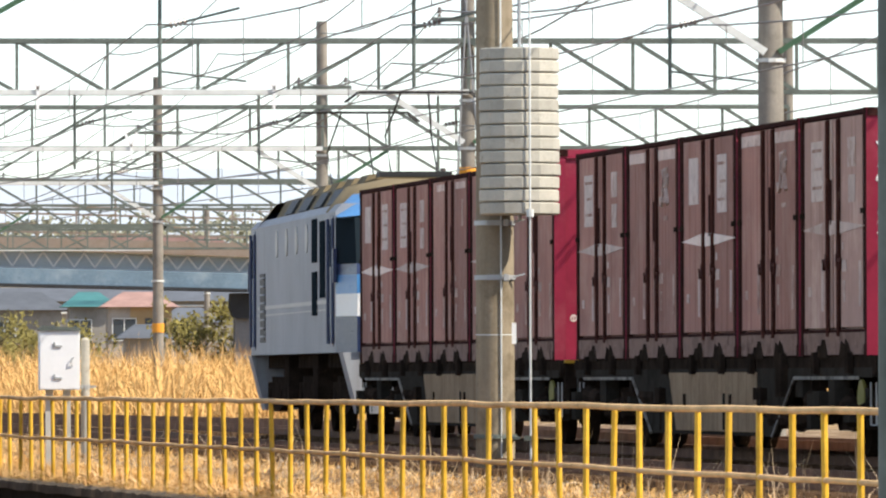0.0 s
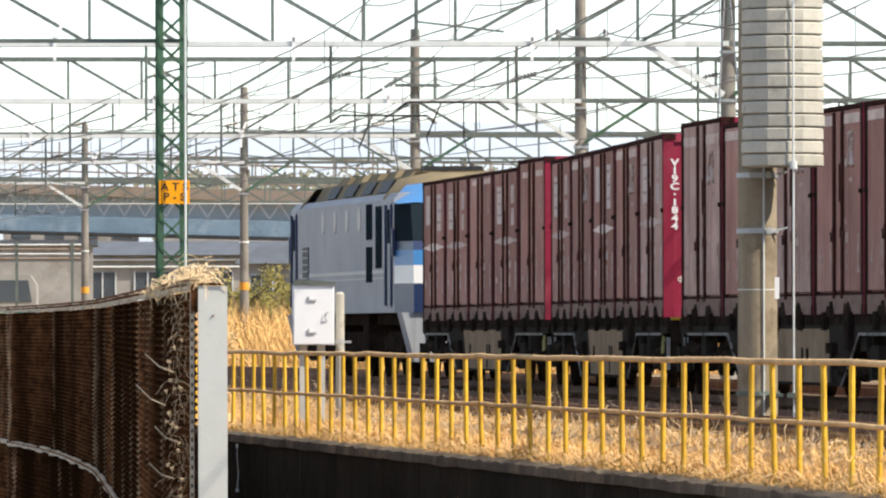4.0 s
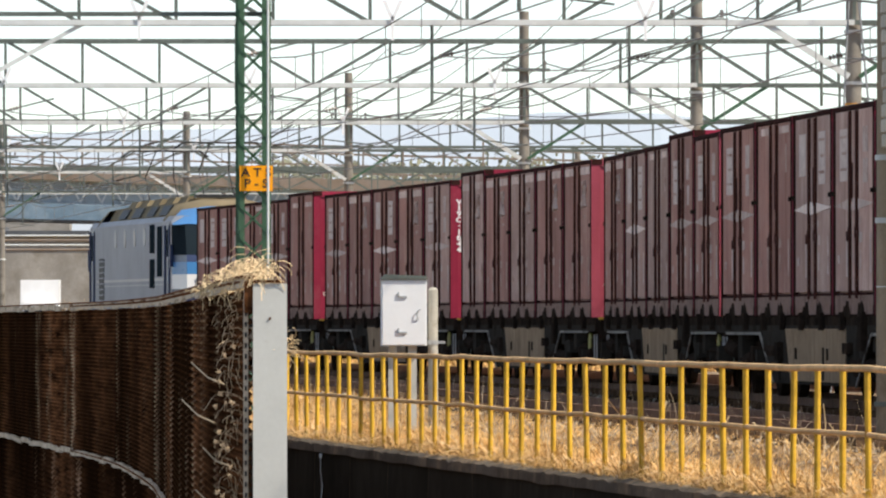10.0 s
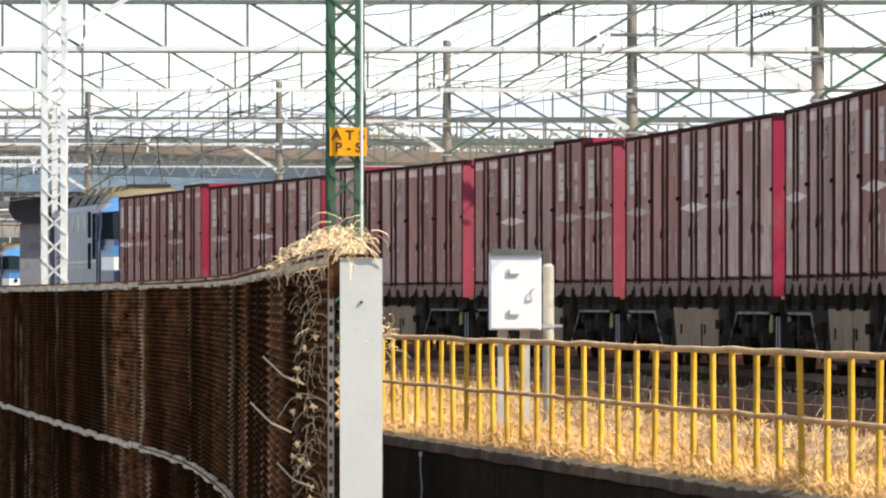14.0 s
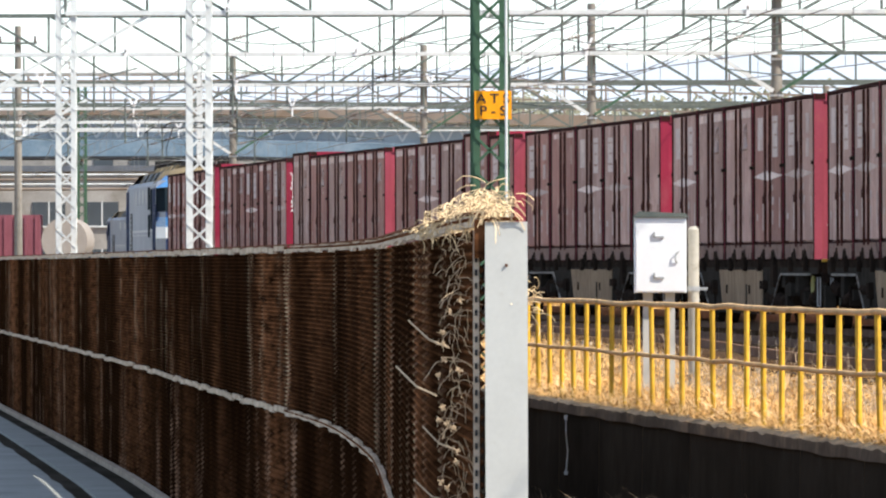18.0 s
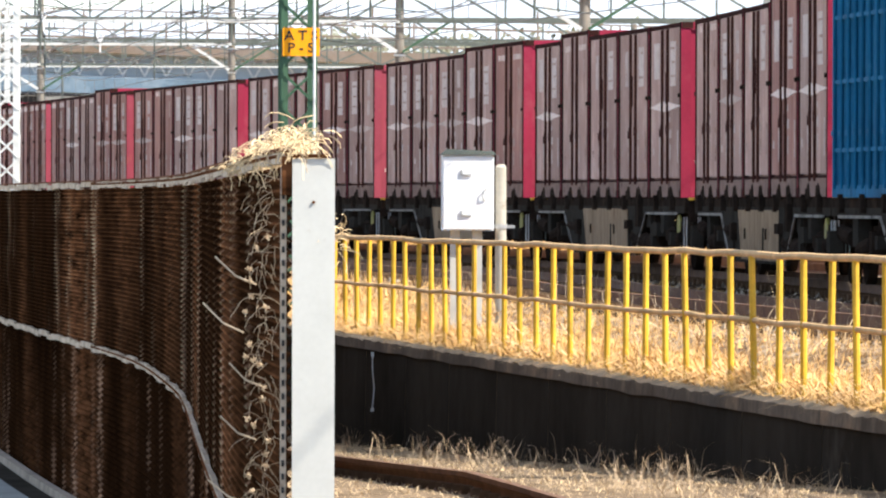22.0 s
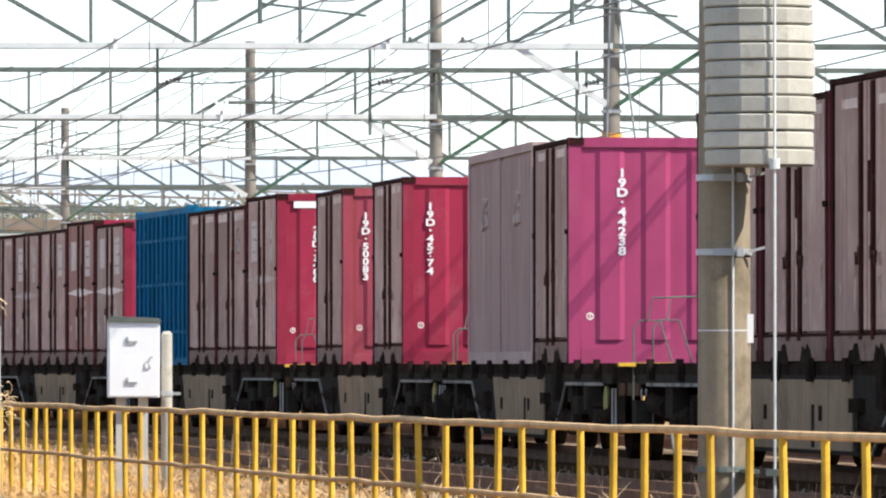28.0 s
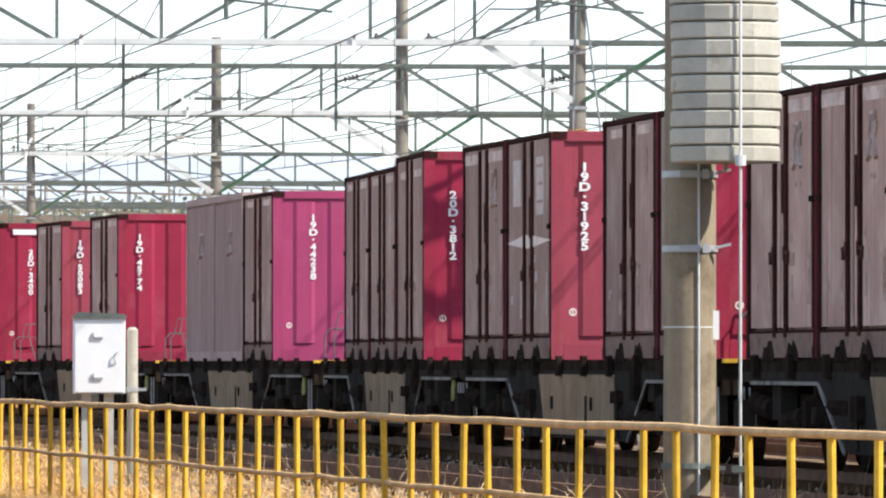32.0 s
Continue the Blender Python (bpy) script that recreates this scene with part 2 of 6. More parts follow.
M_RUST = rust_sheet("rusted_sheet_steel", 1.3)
# brighter copy of the rust: paints the light caught by the rib crests
M_RUSTCREST = rust_sheet("lit_rust_crest", 2.1)
# dimmer copy of the rust: paints the shade under the ledge
M_RUSTLOW = rust_sheet("shaded_low_rust", 1.0)
M_RUSTEDGE = mat("pale_rusty_angle", (0.52, 0.42, 0.32), 0.9, 0.0, 0.3, 2.5, 25, 0.0, 0.0, stain=(0.26, 0.14, 0.08), stain_at=(0.56, 0.68), stain_scale=3)
M_POST = mat("grey_painted_steel", (0.52, 0.52, 0.485), 0.6, 0.0, 0.08, 1.5, 30, 0.0, 0.3, stain=(0.42, 0.37, 0.31), stain_at=(0.62, 0.75), stain_scale=2.5)
M_YELLOW = mat("faded_yellow_paint", (0.66, 0.400, 0.042), 0.6, 0, 0.25, 3, 25, 0.0, 0.25, stain=(0.36, 0.18, 0.06), stain_at=(0.60, 0.74), stain_scale=5, rand=0.15)
M_RAILTUBE = mat("bare_weathered_tube", (0.70, 0.46, 0.235), 0.9, 0.0, 0.25, 2, 25, 0.0, 0.02, stain=(0.28, 0.125, 0.05), stain_at=(0.62, 0.74), stain_scale=3)
M_CONCRETE = mat("pole_concrete", (0.29, 0.24, 0.17), 0.9, 0, 0.2, 1.8, 26, 0.004, 0.15, stain=(0.16, 0.125, 0.08), stain_at=(0.52, 0.7), stain_scale=2.2, streak=(0.17, 0.135, 0.09))
M_POLE = mat("weathered_line_pole", (0.235, 0.215, 0.185), 0.9, 0, 0.22, 1.2, 18, 0.004, 0.15, stain=(0.13, 0.115, 0.095), stain_at=(0.52, 0.7), stain_scale=1.6, rand=0.12, streak=(0.15, 0.135, 0.11))
M_WEIGHT = mat("weight_concrete", (0.45, 0.425, 0.36), 0.85, 0, 0.14, 4, 40, 0.003, 0.2, stain=(0.27, 0.24, 0.19), stain_at=(0.56, 0.72), stain_scale=4, rand=0.10)
M_GALV = mat("galvanised_steel", (0.42, 0.43, 0.43), 0.5, 0.4, 0.15, 4, 40, 0.0, 0.5)
M_WHITE = mat("white_enamel", (0.82, 0.83, 0.83), 0.4, 0, 0.04, 2, 30, 0.0, 0.5, stain=(0.6, 0.58, 0.54), stain_at=(0.66, 0.8), stain_scale=3)
M_WHITESTEEL = mat("pale_painted_steel", (0.62, 0.64, 0.62), 0.6, 0, 0.12, 2, 20, 0.0, 0.4, stain=(0.40, 0.32, 0.24), stain_at=(0.62, 0.75), stain_scale=2)
M_GREENSTEEL = mat("green_painted_steel", (0.060, 0.125, 0.075), 0.65, 0, 0.25, 2, 20, 0.0, 0.2, stain=(0.05, 0.075, 0.05), stain_scale=2)
M_DARKSTEEL = mat("grey_green_steel", (0.12, 0.14, 0.125), 0.7, 0.0, 0.25, 2, 20, 0.0, 0.2)
M_WIRE = mat("dark_wire", (0.17, 0.165, 0.155), 0.6, 0.2, 0.1, 2, 20)
M_INSUL = mat("brown_insulator", (0.10, 0.07, 0.06), 0.3, 0, 0.1, 4, 30)
M_SIGN = mat("orange_sign", (0.92, 0.36, 0.012), 0.6, 0, 0.06, 4, 30, spec=0.15)
M_BLACK = mat("black_paint", (0.02, 0.02, 0.02), 0.6, 0, 0.2, 4, 30)
M_RAIL = mat("rail_steel", (0.17, 0.095, 0.06), 0.85, 0.0, 0.3, 3, 30, spec=0.15)
M_SLEEPER = mat("weathered_sleeper", (0.13, 0.08, 0.047), 0.95, 0, 0.45, 2, 20, 0.01, spec=0.05)
M_BROWN = mat("container_red_brown", (0.372, 0.196, 0.160), 0.75, 0, 0.20, 0.9, 22, 0.0, 0.05, stain=(0.48, 0.315, 0.26), stain_at=(0.50, 0.74), stain_scale=0.8, rand=0.18, streak=(0.21, 0.088, 0.067))
M_MAUVE = mat("container_sunfaded_brown", (0.435, 0.285, 0.242), 0.75, 0, 0.18, 0.9, 22, 0.0, 0.05, stain=(0.56, 0.43, 0.37), stain_at=(0.50, 0.74), stain_scale=0.9, rand=0.22, streak=(0.25, 0.15, 0.12))
M_FADE = mat("bleached_paint_edge", (0.68, 0.55, 0.49), 0.9, 0, 0.2, 2, 20, spec=0.0, stain=(0.48, 0.33, 0.28), stain_at=(0.5, 0.64), stain_scale=3)
M_BROWNDARK = mat("container_brown_frame", (0.040, 0.016, 0.014), 0.85, 0, 0.3, 2, 22, 0.0, 0.01, stain=(0.11, 0.048, 0.034), stain_at=(0.62, 0.76), stain_scale=2.5)
M_GREYBROWN = mat("container_faded_brown", (0.415, 0.295, 0.272), 0.7, 0, 0.14, 0.9, 22, 0.0, 0.06, rand=0.05, streak=(0.29, 0.19, 0.165))
M_BAR = mat("container_lock_bar", (0.075, 0.030, 0.024), 0.8, 0, 0.3, 2, 22, 0.0, 0.03, stain=(0.20, 0.11, 0.085), stain_at=(0.60, 0.74), stain_scale=3)
M_FOOT = mat("dusty_brown_foot", (0.25, 0.165, 0.135), 0.85, 0, 0.35, 2, 22, 0.0, 0.04, stain=(0.09, 0.054, 0.042), stain_at=(0.52, 0.66), stain_scale=2)
M_RED = mat("container_red", (0.284, 0.025, 0.056), 0.65, 0, 0.16, 0.8, 25, 0.0, 0.10, stain=(0.33, 0.072, 0.095), stain_at=(0.52, 0.75), stain_scale=1.0, rand=0.12, streak=(0.24, 0.030, 0.044))
M_PINK = mat("container_faded_magenta", (0.35, 0.056, 0.138), 0.65, 0, 0.12, 0.8, 25, 0.0, 0.10, stain=(0.35, 0.09, 0.145), stain_at=(0.55, 0.75), stain_scale=1.0, streak=(0.29, 0.048, 0.105))
M_ORANGERED = mat("container_sunbleached_red", (0.315, 0.060, 0.086), 0.65, 0, 0.16, 0.8, 25, 0.0, 0.10, stain=(0.33, 0.12, 0.08), stain_at=(0.58, 0.76), stain_scale=1.2, streak=(0.24, 0.048, 0.048))
M_BLUECONT = mat("container_blue", (0.011, 0.132, 0.262), 0.7, 0, 0.25, 0.8, 25, 0.0, 0.03, stain=(0.035, 0.19, 0.33), stain_at=(0.56, 0.72), stain_scale=2.0, streak=(0.005, 0.05, 0.10))
M_MARK = mat("white_marking", (0.80, 0.69, 0.63), 0.9, 0, 0.15, 3, 30, spec=0.0, stain=(0.56, 0.40, 0.35), stain_at=(0.54, 0.70), stain_scale=3)
M_MARKDIM = mat("worn_marking", (0.52, 0.42, 0.38), 0.6, 0, 0.2, 3, 30, spec=0.03, stain=(0.40, 0.28, 0.24), stain_at=(0.50, 0.62), stain_scale=4)
M_MARKWORN = mat("nearly_gone_marking", (0.48, 0.36, 0.31), 0.8, 0, 0.2, 3, 30, spec=0.03, stain=(0.30, 0.18, 0.15), stain_at=(0.46, 0.60), stain_scale=4)
M_WAGON = mat("wagon_beige_paint", (0.312, 0.230, 0.152), 0.9, 0, 0.2, 1.5, 20, 0.0, 0.0, stain=(0.15, 0.10, 0.065), stain_at=(0.56, 0.74), stain_scale=1.2, streak=(0.19, 0.13, 0.085))
M_WAGONMID = mat("wagon_dark_flank", (0.046, 0.041, 0.034), 0.9, 0, 0.35, 1.5, 20, 0.0, 0.0, stain=(0.022, 0.018, 0.014), stain_at=(0.5, 0.66), stain_scale=1.5)
M_OLIVE = mat("olive_yellow_paint", (0.22, 0.20, 0.05), 0.7, 0, 0.2, 3, 20, spec=0.2)
M_WAGONDARK = mat("brake_dust_black", (0.030, 0.022, 0.017), 0.95, 0, 0.45, 3, 25, 0.0, 0.0, stain=(0.055, 0.036, 0.024), stain_at=(0.56, 0.72), stain_scale=2.2)
# pale grey that paints the highlight along the sill's lower edge
M_WAGONEDGE = mat("sill_edge_highlight", (0.24, 0.22, 0.19), 0.8, 0, 0.3, 2, 20, 0.0, 0.2, stain=(0.06, 0.05, 0.04), stain_at=(0.5, 0.62), stain_scale=3)
M_LOCOGREY = mat("loco_grey_white", (0.33, 0.345, 0.37), 0.5, 0, 0.10, 0.8, 20, 0.0, 0.05, streak=(0.25, 0.245, 0.24))
M_LOCOBLUE = mat("loco_light_blue", (0.05, 0.20, 0.44), 0.35, 0, 0.05, 1, 20, 0.0, 0.4)
M_LOCONAVY = mat("loco_navy", (0.018, 0.035, 0.10), 0.35, 0, 0.1, 1, 20, 0.0, 0.5)
M_LOCOWHITE = mat("loco_white", (0.78, 0.78, 0.77), 0.35, 0, 0.04, 1, 20, 0.0, 0.5)
M_LOCOROOF = mat("loco_sooty_roof", (0.19, 0.15, 0.09), 0.9, 0, 0.3, 1.2, 20, 0.0, 0.1)
M_GLASS = mat("dark_cab_glass", (0.016, 0.024, 0.030), 0.4, 0, 0.05, 1, 10, 0.0, 0.0)
M_BLUEGIRDER = mat("pale_blue_girder", (0.36, 0.42, 0.45), 0.7, 0, 0.12, 0.3, 6, 0.0, 0.1, stain=(0.27, 0.32, 0.35), stain_scale=0.2)
M_BLUEPLATE = mat("dull_blue_plate", (0.155, 0.225, 0.285), 0.75, 0, 0.2, 0.5, 8, 0.0, 0.1, stain=(0.24, 0.31, 0.365), stain_at=(0.5, 0.66), stain_scale=0.7)
# darkened to hold the shade under the deck; M_SHAFT is the lit concrete
M_PIER = mat("underdeck_shade_grey", (0.040, 0.043, 0.048), 0.9, 0, 0.2, 0.5, 8, 0.01, 0.1, stain=(0.03, 0.03, 0.033), stain_scale=0.4)
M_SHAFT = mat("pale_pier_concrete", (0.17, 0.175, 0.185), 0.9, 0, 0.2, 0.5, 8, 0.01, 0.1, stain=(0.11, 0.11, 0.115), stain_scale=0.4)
M_DECKBROWN = mat("rusty_bridge_deck", (0.26, 0.21, 0.17), 0.85, 0, 0.25, 0.3, 6, stain=(0.19, 0.14, 0.10), stain_at=(0.45, 0.6), stain_scale=0.3)
M_HOUSEWALL = mat("house_render", (0.36, 0.26, 0.14), 0.85, 0, 0.1, 0.6, 10, rand=0.15)
M_HOUSEWHITE = mat("pale_house_wall", (0.32, 0.30, 0.27), 0.9, 0, 0.2, 0.6, 10, spec=0.05, stain=(0.22, 0.20, 0.17), stain_at=(0.5, 0.66), stain_scale=0.4)
M_ROOFTILE = mat("grey_roof_tile", (0.09, 0.10, 0.115), 0.7, 0, 0.2, 1, 12, rand=0.2)
M_ROOFGREEN = mat("teal_roof", (0.045, 0.17, 0.17), 0.6, 0, 0.15, 1, 12)
M_ROOFPINK = mat("faded_red_roof", (0.30, 0.19, 0.165), 0.8, 0, 0.2, 1, 12, spec=0.1, rand=0.12)
M_WINDOW = mat("dark_window", (0.05, 0.06, 0.07), 0.15, 0, 0.1, 1, 10, 0.0, 0.7)
M_STRAW = mat("dry_straw", (0.74, 0.445, 0.175), 0.9, 0, 0.4, 1.0, 20, spec=0.05)
M_STRAWPALE = mat("bleached_straw", (0.72, 0.54, 0.32), 0.9, 0, 0.3, 1.0, 20, spec=0.05)
M_STRAWDARK = mat("dead_vine", (0.50, 0.375, 0.245), 0.9, 0, 0.35, 1.0, 20, spec=0.1)
M_LEAF = mat("olive_leaf", (0.19, 0.165, 0.055), 0.8, 0, 0.45, 0.8, 10, spec=0.1)
M_TRUNK = mat("bark", (0.10, 0.075, 0.05), 0.9, 0, 0.3, 3, 20)
# the pale blue is distance haze put into the hills' base colour
M_HILL = mat("haze_blue_hills", (0.40, 0.45, 0.50), 1.0, 0, 0.06, 0.004, 0.05, spec=0.0)
M_TANK = mat("tank_stainless", (0.33, 0.29, 0.25), 0.6, 0.1, 0.15, 0.5, 10, spec=0.2)

# ---- the line of the track ----
# x of the train's near side at y = 40, 60, ... 300
SIDE = [10.96, 9.71, 8.24, 6.75, 6.06, 4.61, 2.60, 0.09, -2.60, -5.08, -7.29, -9.24, -10.99, -12.58]


def side_x(y):
    if y < 40:
        return SIDE[0] + (y - 40) * (SIDE[1] - SIDE[0]) / 20
    if y >= 300:
        return SIDE[-1] + (y - 300) * (SIDE[-1] - SIDE[-2]) / 20
    k = [2 * SIDE[0] - SIDE[1]] + SIDE + [2 * SIDE[-1] - SIDE[-2]]
    i = int((y - 40) / 20)
    f = (y - 40) / 20 - i
    p0, p1, p2, p3 = k[i:i + 4]
    return 0.5 * (2 * p1 + (p2 - p0) * f + (2 * p0 - 5 * p1 + 4 * p2 - p3) * f * f + (3 * p1 - p0 - 3 * p2 + p3) * f ** 3)


RUN_Y = np.linspace(-330, 520, 3401)
RUN_X = np.array([side_x(y) for y in RUN_Y])
RUN_S = np.concatenate([[0], np.cumsum(np.hypot(np.diff(RUN_X), np.diff(RUN_Y)))])
RUN_S -= np.interp(100, RUN_Y, RUN_S)


def on_track(s, off=1.225):
    """The point off metres right of the train's near side, at s metres along it."""
    y, x = np.interp(s, RUN_S, RUN_Y), np.interp(s, RUN_S, RUN_X)
    y2, x2 = np.interp(s + 0.5, RUN_S, RUN_Y), np.interp(s + 0.5, RUN_S, RUN_X)
    d = Vector((x2 - x, y2 - y, 0)).normalized()
    return Vector((x + d.y * off, y - d.x * off, 0))


def on_rails(s, reach):
    """The pose of a vehicle with its middle at s and its bogies reach metres fore and aft."""
    a, b = on_track(s - reach), on_track(s + reach)
    turn = math.degrees(math.atan2(b.y - a.y, b.x - a.x)) - 90
    c = (a + b) / 2
    return pose(c.x, c.y, 0, 0, 0, turn)


# ---- ground ----
WALL = [(0.06, 50.0), (-0.27, 56.0), (-0.37, 60.0), (-0.57, 68.0), (-0.77, 77), (-1.28, 89), (-1.72, 96), (-2.8, 109), (-5.35, 144), (-8.4, 181.5), (-16, 273), (-24.3, 361)]
ROAD_Z = -2.55


WY = np.linspace(WALL[0][1], WALL[-1][1], 2000)
WX = np.convolve(np.pad(np.interp(WY, [p[1] for p in WALL], [p[0] for p in WALL]), 30, mode="reflect", reflect_type="odd"), np.ones(61) / 61, "valid")


def wall_x(y):
    if y > WY[-1]:
        return float(WX[-1]) - 0.1 * (y - WY[-1])
    if y < WY[0]:
        return float(WX[0]) + 0.02 * (WY[0] - y)
    return float(np.interp(y, WY, WX))


def fence_x(y):
    return 0.63 + 0.0928 * (101 - y)


def terrace_z(y):
    return -1.74 + 0.019 * (100 - max(60, min(y, 100)))


def ground_rows(y):
    wx, fx, c = wall_x(y), fence_x(min(y, 118)), on_track(float(np.interp(y, RUN_Y, RUN_S))).x
    zt = terrace_z(y) if y < 104 else -1.74 + (min(y, 150) - 104) / 46 * 1.25
    if y >= 118:
        fx = min(fx, wx + 1.5 + (y - 118) * 0.02)
    left = c - 6.3
    fx = max(fx, wx + 0.6)
    left = max(left, fx + 0.3)
    pts = [(-3500, ROAD_Z), (wx - 60, ROAD_Z), (wx - 7.5, ROAD_Z), (wx + 0.10, ROAD_Z), (wx + 0.14, zt), (wx + 0.3, zt), (fx - 0.16, zt), (fx + 0.02, -0.52), (fx + 0.5, -0.46),
           (left, -0.34), (left + 0.6, -0.19), (max(c - 1.9, left + 0.7), -0.19), (max(c + 1.9, left + 2), -0.19), (max(c + 14, left + 6), -0.2), (max(c + 40, left + 30), -0.3), (3500, -0.3)]
    return [(x, y, z) for x, z in pts]


ground = Mesh()
stations = [-900, -300, -120, -60, -30, 0] + list(np.arange(20, 180, 2.5)) + list(np.arange(180, 420, 8)) + [440, 520, 700, 1000, 1600, 2600, 4000]
rows = [ground_rows(float(y)) for y in stations]
ground.strip(rows)
n_cols = len(rows[0]) - 1
for i in range(len(ground.f)):
    j = i % n_cols
    ground.m[i] = 3 if j in (4, 5) and i // n_cols < 60 else 0 if j in (3, 4, 5, 6, 7, 8) else 1 if j in (9, 10, 11, 12) else 2 if j in (1, 2) else 0
tagged(part("ground", ground, [M_GRASS_GROUND, M_BALLAST, M_ROAD, M_SOIL]), "railway ground of dry grass, dark ballast and pale road", "ground", kind="structure")


def rails_of(name, off, s0, s1, label, step=4.0, sleepers=True):
    tr = thing(name, (0, 0, 0), label, "track", kind="structure")
    ss = np.arange(s0, s1, step)
    for side in (-0.56, 0.56):
        m = Mesh()
        rr = []
        for s in ss:
            p = on_track(float(s), off + side)
            rr.append([(p.x - 0.07, p.y, -0.15), (p.x - 0.035, p.y, -0.12), (p.x - 0.035, p.y, 0), (p.x + 0.035, p.y, 0), (p.x + 0.035, p.y, -0.12), (p.x + 0.07, p.y, -0.15)])
        m.strip(rr)
        part("rail", m, M_RAIL, tr)
    if sleepers:
        m = Mesh()
        for s in np.arange(s0, min(s1, s0 + 190), 0.62):
            a, b = on_track(float(s), off - 1.0), on_track(float(s), off + 1.0)
            m.bar(a + Vector((0, 0, -0.20)), b + Vector((0, 0, -0.20)), 0.12, 0.2)
        tagged(part("sleepers", m, M_SLEEPER, tr), kind="stuff")
    return tr


rails_of("track_main", 1.225, -80, 330, "railway track with rusty steel rails under the train")
rails_of("track_near", -2.6, -60, 330, "second railway track beside the train's")
rails_of("track_far", 5.1, -60, 330, "railway track beyond the train", sleepers=False)

# ---- rusted sheet wall with its grey end post ----


def wall_line(step):
    """Points along the wall, step metres apart, with the way along it."""
    yy, xx = WY, WX
    ss = np.concatenate([[0], np.cumsum(np.hypot(np.diff(xx), np.diff(yy)))])
    out = []
    for s in np.arange(0, ss[-1], step):
        out.append((float(np.interp(s, ss, xx)), float(np.interp(s, ss, yy))))
    return out


rust_wall = thing("wall_rusted_sheet", (0, 0, 0), "tall rusted corrugated sheet steel wall beside the road", "wall", kind="structure")


def wall_top(y):
    return float(np.interp(y, (50, 56, 60, 74, 108), (1.238, 1.203, 1.19, 1.174, 1.165)))


def ledge_z(y):
    return float(np.interp(y, (50, 60, 68, 77, 89, 109), (-1.20, -0.97, -0.85, -0.70, -0.66, -0.65)))

line = wall_line(0.5)
M_RUSTCAP = mat("orange_rust", (0.16, 0.062, 0.028), 0.95, 0, 0.4, 3, 30, spec=0.05)
bolt_data = Mesh().box((0, 0, 0), (0.016, 0.05, 0.02)).data("bolt", M_RUSTCAP)
stops = list(range(0, 160, 4)) + list(range(160, len(line) - 1, 12)) + [len(line) - 1]
for a, b in zip(stops[:-1], stops[1:]):
    idx = list(range(a, b + 1, 2)) if a < 160 else list(range(a, b + 1, 4)) + ([b] if (b - a) % 4 else [])
    base = Vector((*line[a], 0))
    m = Mesh()
    for low, n in ((True, 38), (False, 30)):
        rr = []
        for k in range(n):
            for f, out in ((0.0, 0.014), (0.38, -0.014), (0.62, -0.014)):
                row = []
                for i in idx:
                    x, y = line[i]
                    z0, z1 = (ledge_z(y), wall_top(y) - 0.02) if low else (ROAD_Z - 0.1, ledge_z(y))
                    row.append((x - base.x + out + (0.0 if low else 0.07), y - base.y, z0 + (z1 - z0) * (k + f) / n))
                rr.append(row)
        first = len(m.f)
        m.strip(rr)
        # crest rows take the painted-lit rust, the lower sheet the painted-shaded one
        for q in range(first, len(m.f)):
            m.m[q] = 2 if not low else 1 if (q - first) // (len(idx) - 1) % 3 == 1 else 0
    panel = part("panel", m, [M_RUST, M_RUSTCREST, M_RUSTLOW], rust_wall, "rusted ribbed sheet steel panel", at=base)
    for level in (wall_top, ledge_z):
        m = Mesh()
        for i, j in zip(idx[:-1], idx[1:]):
            p, q = Vector((*line[i], level(line[i][1]))) - base, Vector((*line[j], level(line[j][1]))) - base
            d = (q - p) * 0.03
            jig = 0.012 * math.sin(i * 2.1) + 0.008 * math.sin(i * 0.7)
            m.bar(p + d + Vector((-0.045, 0, jig)), q - d + Vector((-0.045, 0, jig)), 0.035, 0.062)
        part("angle_strip", m, M_RUSTEDGE, panel, "pale weathered steel edging")
        if level is wall_top:
            m = Mesh()
            for i, j in zip(idx[:-1], idx[1:]):
                p, q = Vector((*line[i], level(line[i][1]))) - base, Vector((*line[j], level(line[j][1]))) - base
                m.bar(p + Vector((-0.02, 0, 0.046)), q + Vector((-0.02, 0, 0.046)), 0.10, 0.016)
            part("cap_strip", m, M_RUSTCAP, panel, "thin rusty capping strip")
        if a < 100:
            for i in idx[:-1]:
                for q in (0.2, 0.5, 0.8):
                    p = Vector((line[i][0] + (line[i + 1][0] - line[i][0]) * 2 * q, line[i][1] + (line[i + 1][1] - line[i][1]) * 2 * q, 0))
                    part("bolt", bolt_data, None, panel, at=Vector((p.x - 0.070, p.y, level(p.y) + 0.01)) - base)
m = Mesh()
m.prism([(0.005, -2.7), (0.04, -2.7), (0.04, 1.19), (0.005, 1.19)], 1, 49.96, 50.1)
part("end_rail", m, M_RUSTEDGE, rust_wall, "perforated pale steel end rail")
for z in np.arange(-1.9, 1.15, 0.075):
    part("rail_hole", Mesh().box((0.022, 49.955, z), (0.016, 0.02, 0.034)), M_BLACK, rust_wall)
end_post = thing("end_post", (0.192, 49.9, -2.0), "grey painted steel H-beam post closing the rusted wall", "post")
m = Mesh()
m.prism([(-0.119, -0.008), (0.119, -0.008), (0.119, 0.008), (0.006, 0.01), (0.006, 0.22), (0.119, 0.222), (0.119, 0.236), (-0.119, 0.236), (-0.119, 0.222), (-0.006, 0.22), (-0.006, 0.01), (-0.119, 0.008)], 2, 0, 3.235)
part("beam", m, M_POST, end_post)
part("bolt", Mesh().tube((0.0, -0.018, 2.99), (0.0, 0.0, 2.99), 0.009), M_RUST, end_post)
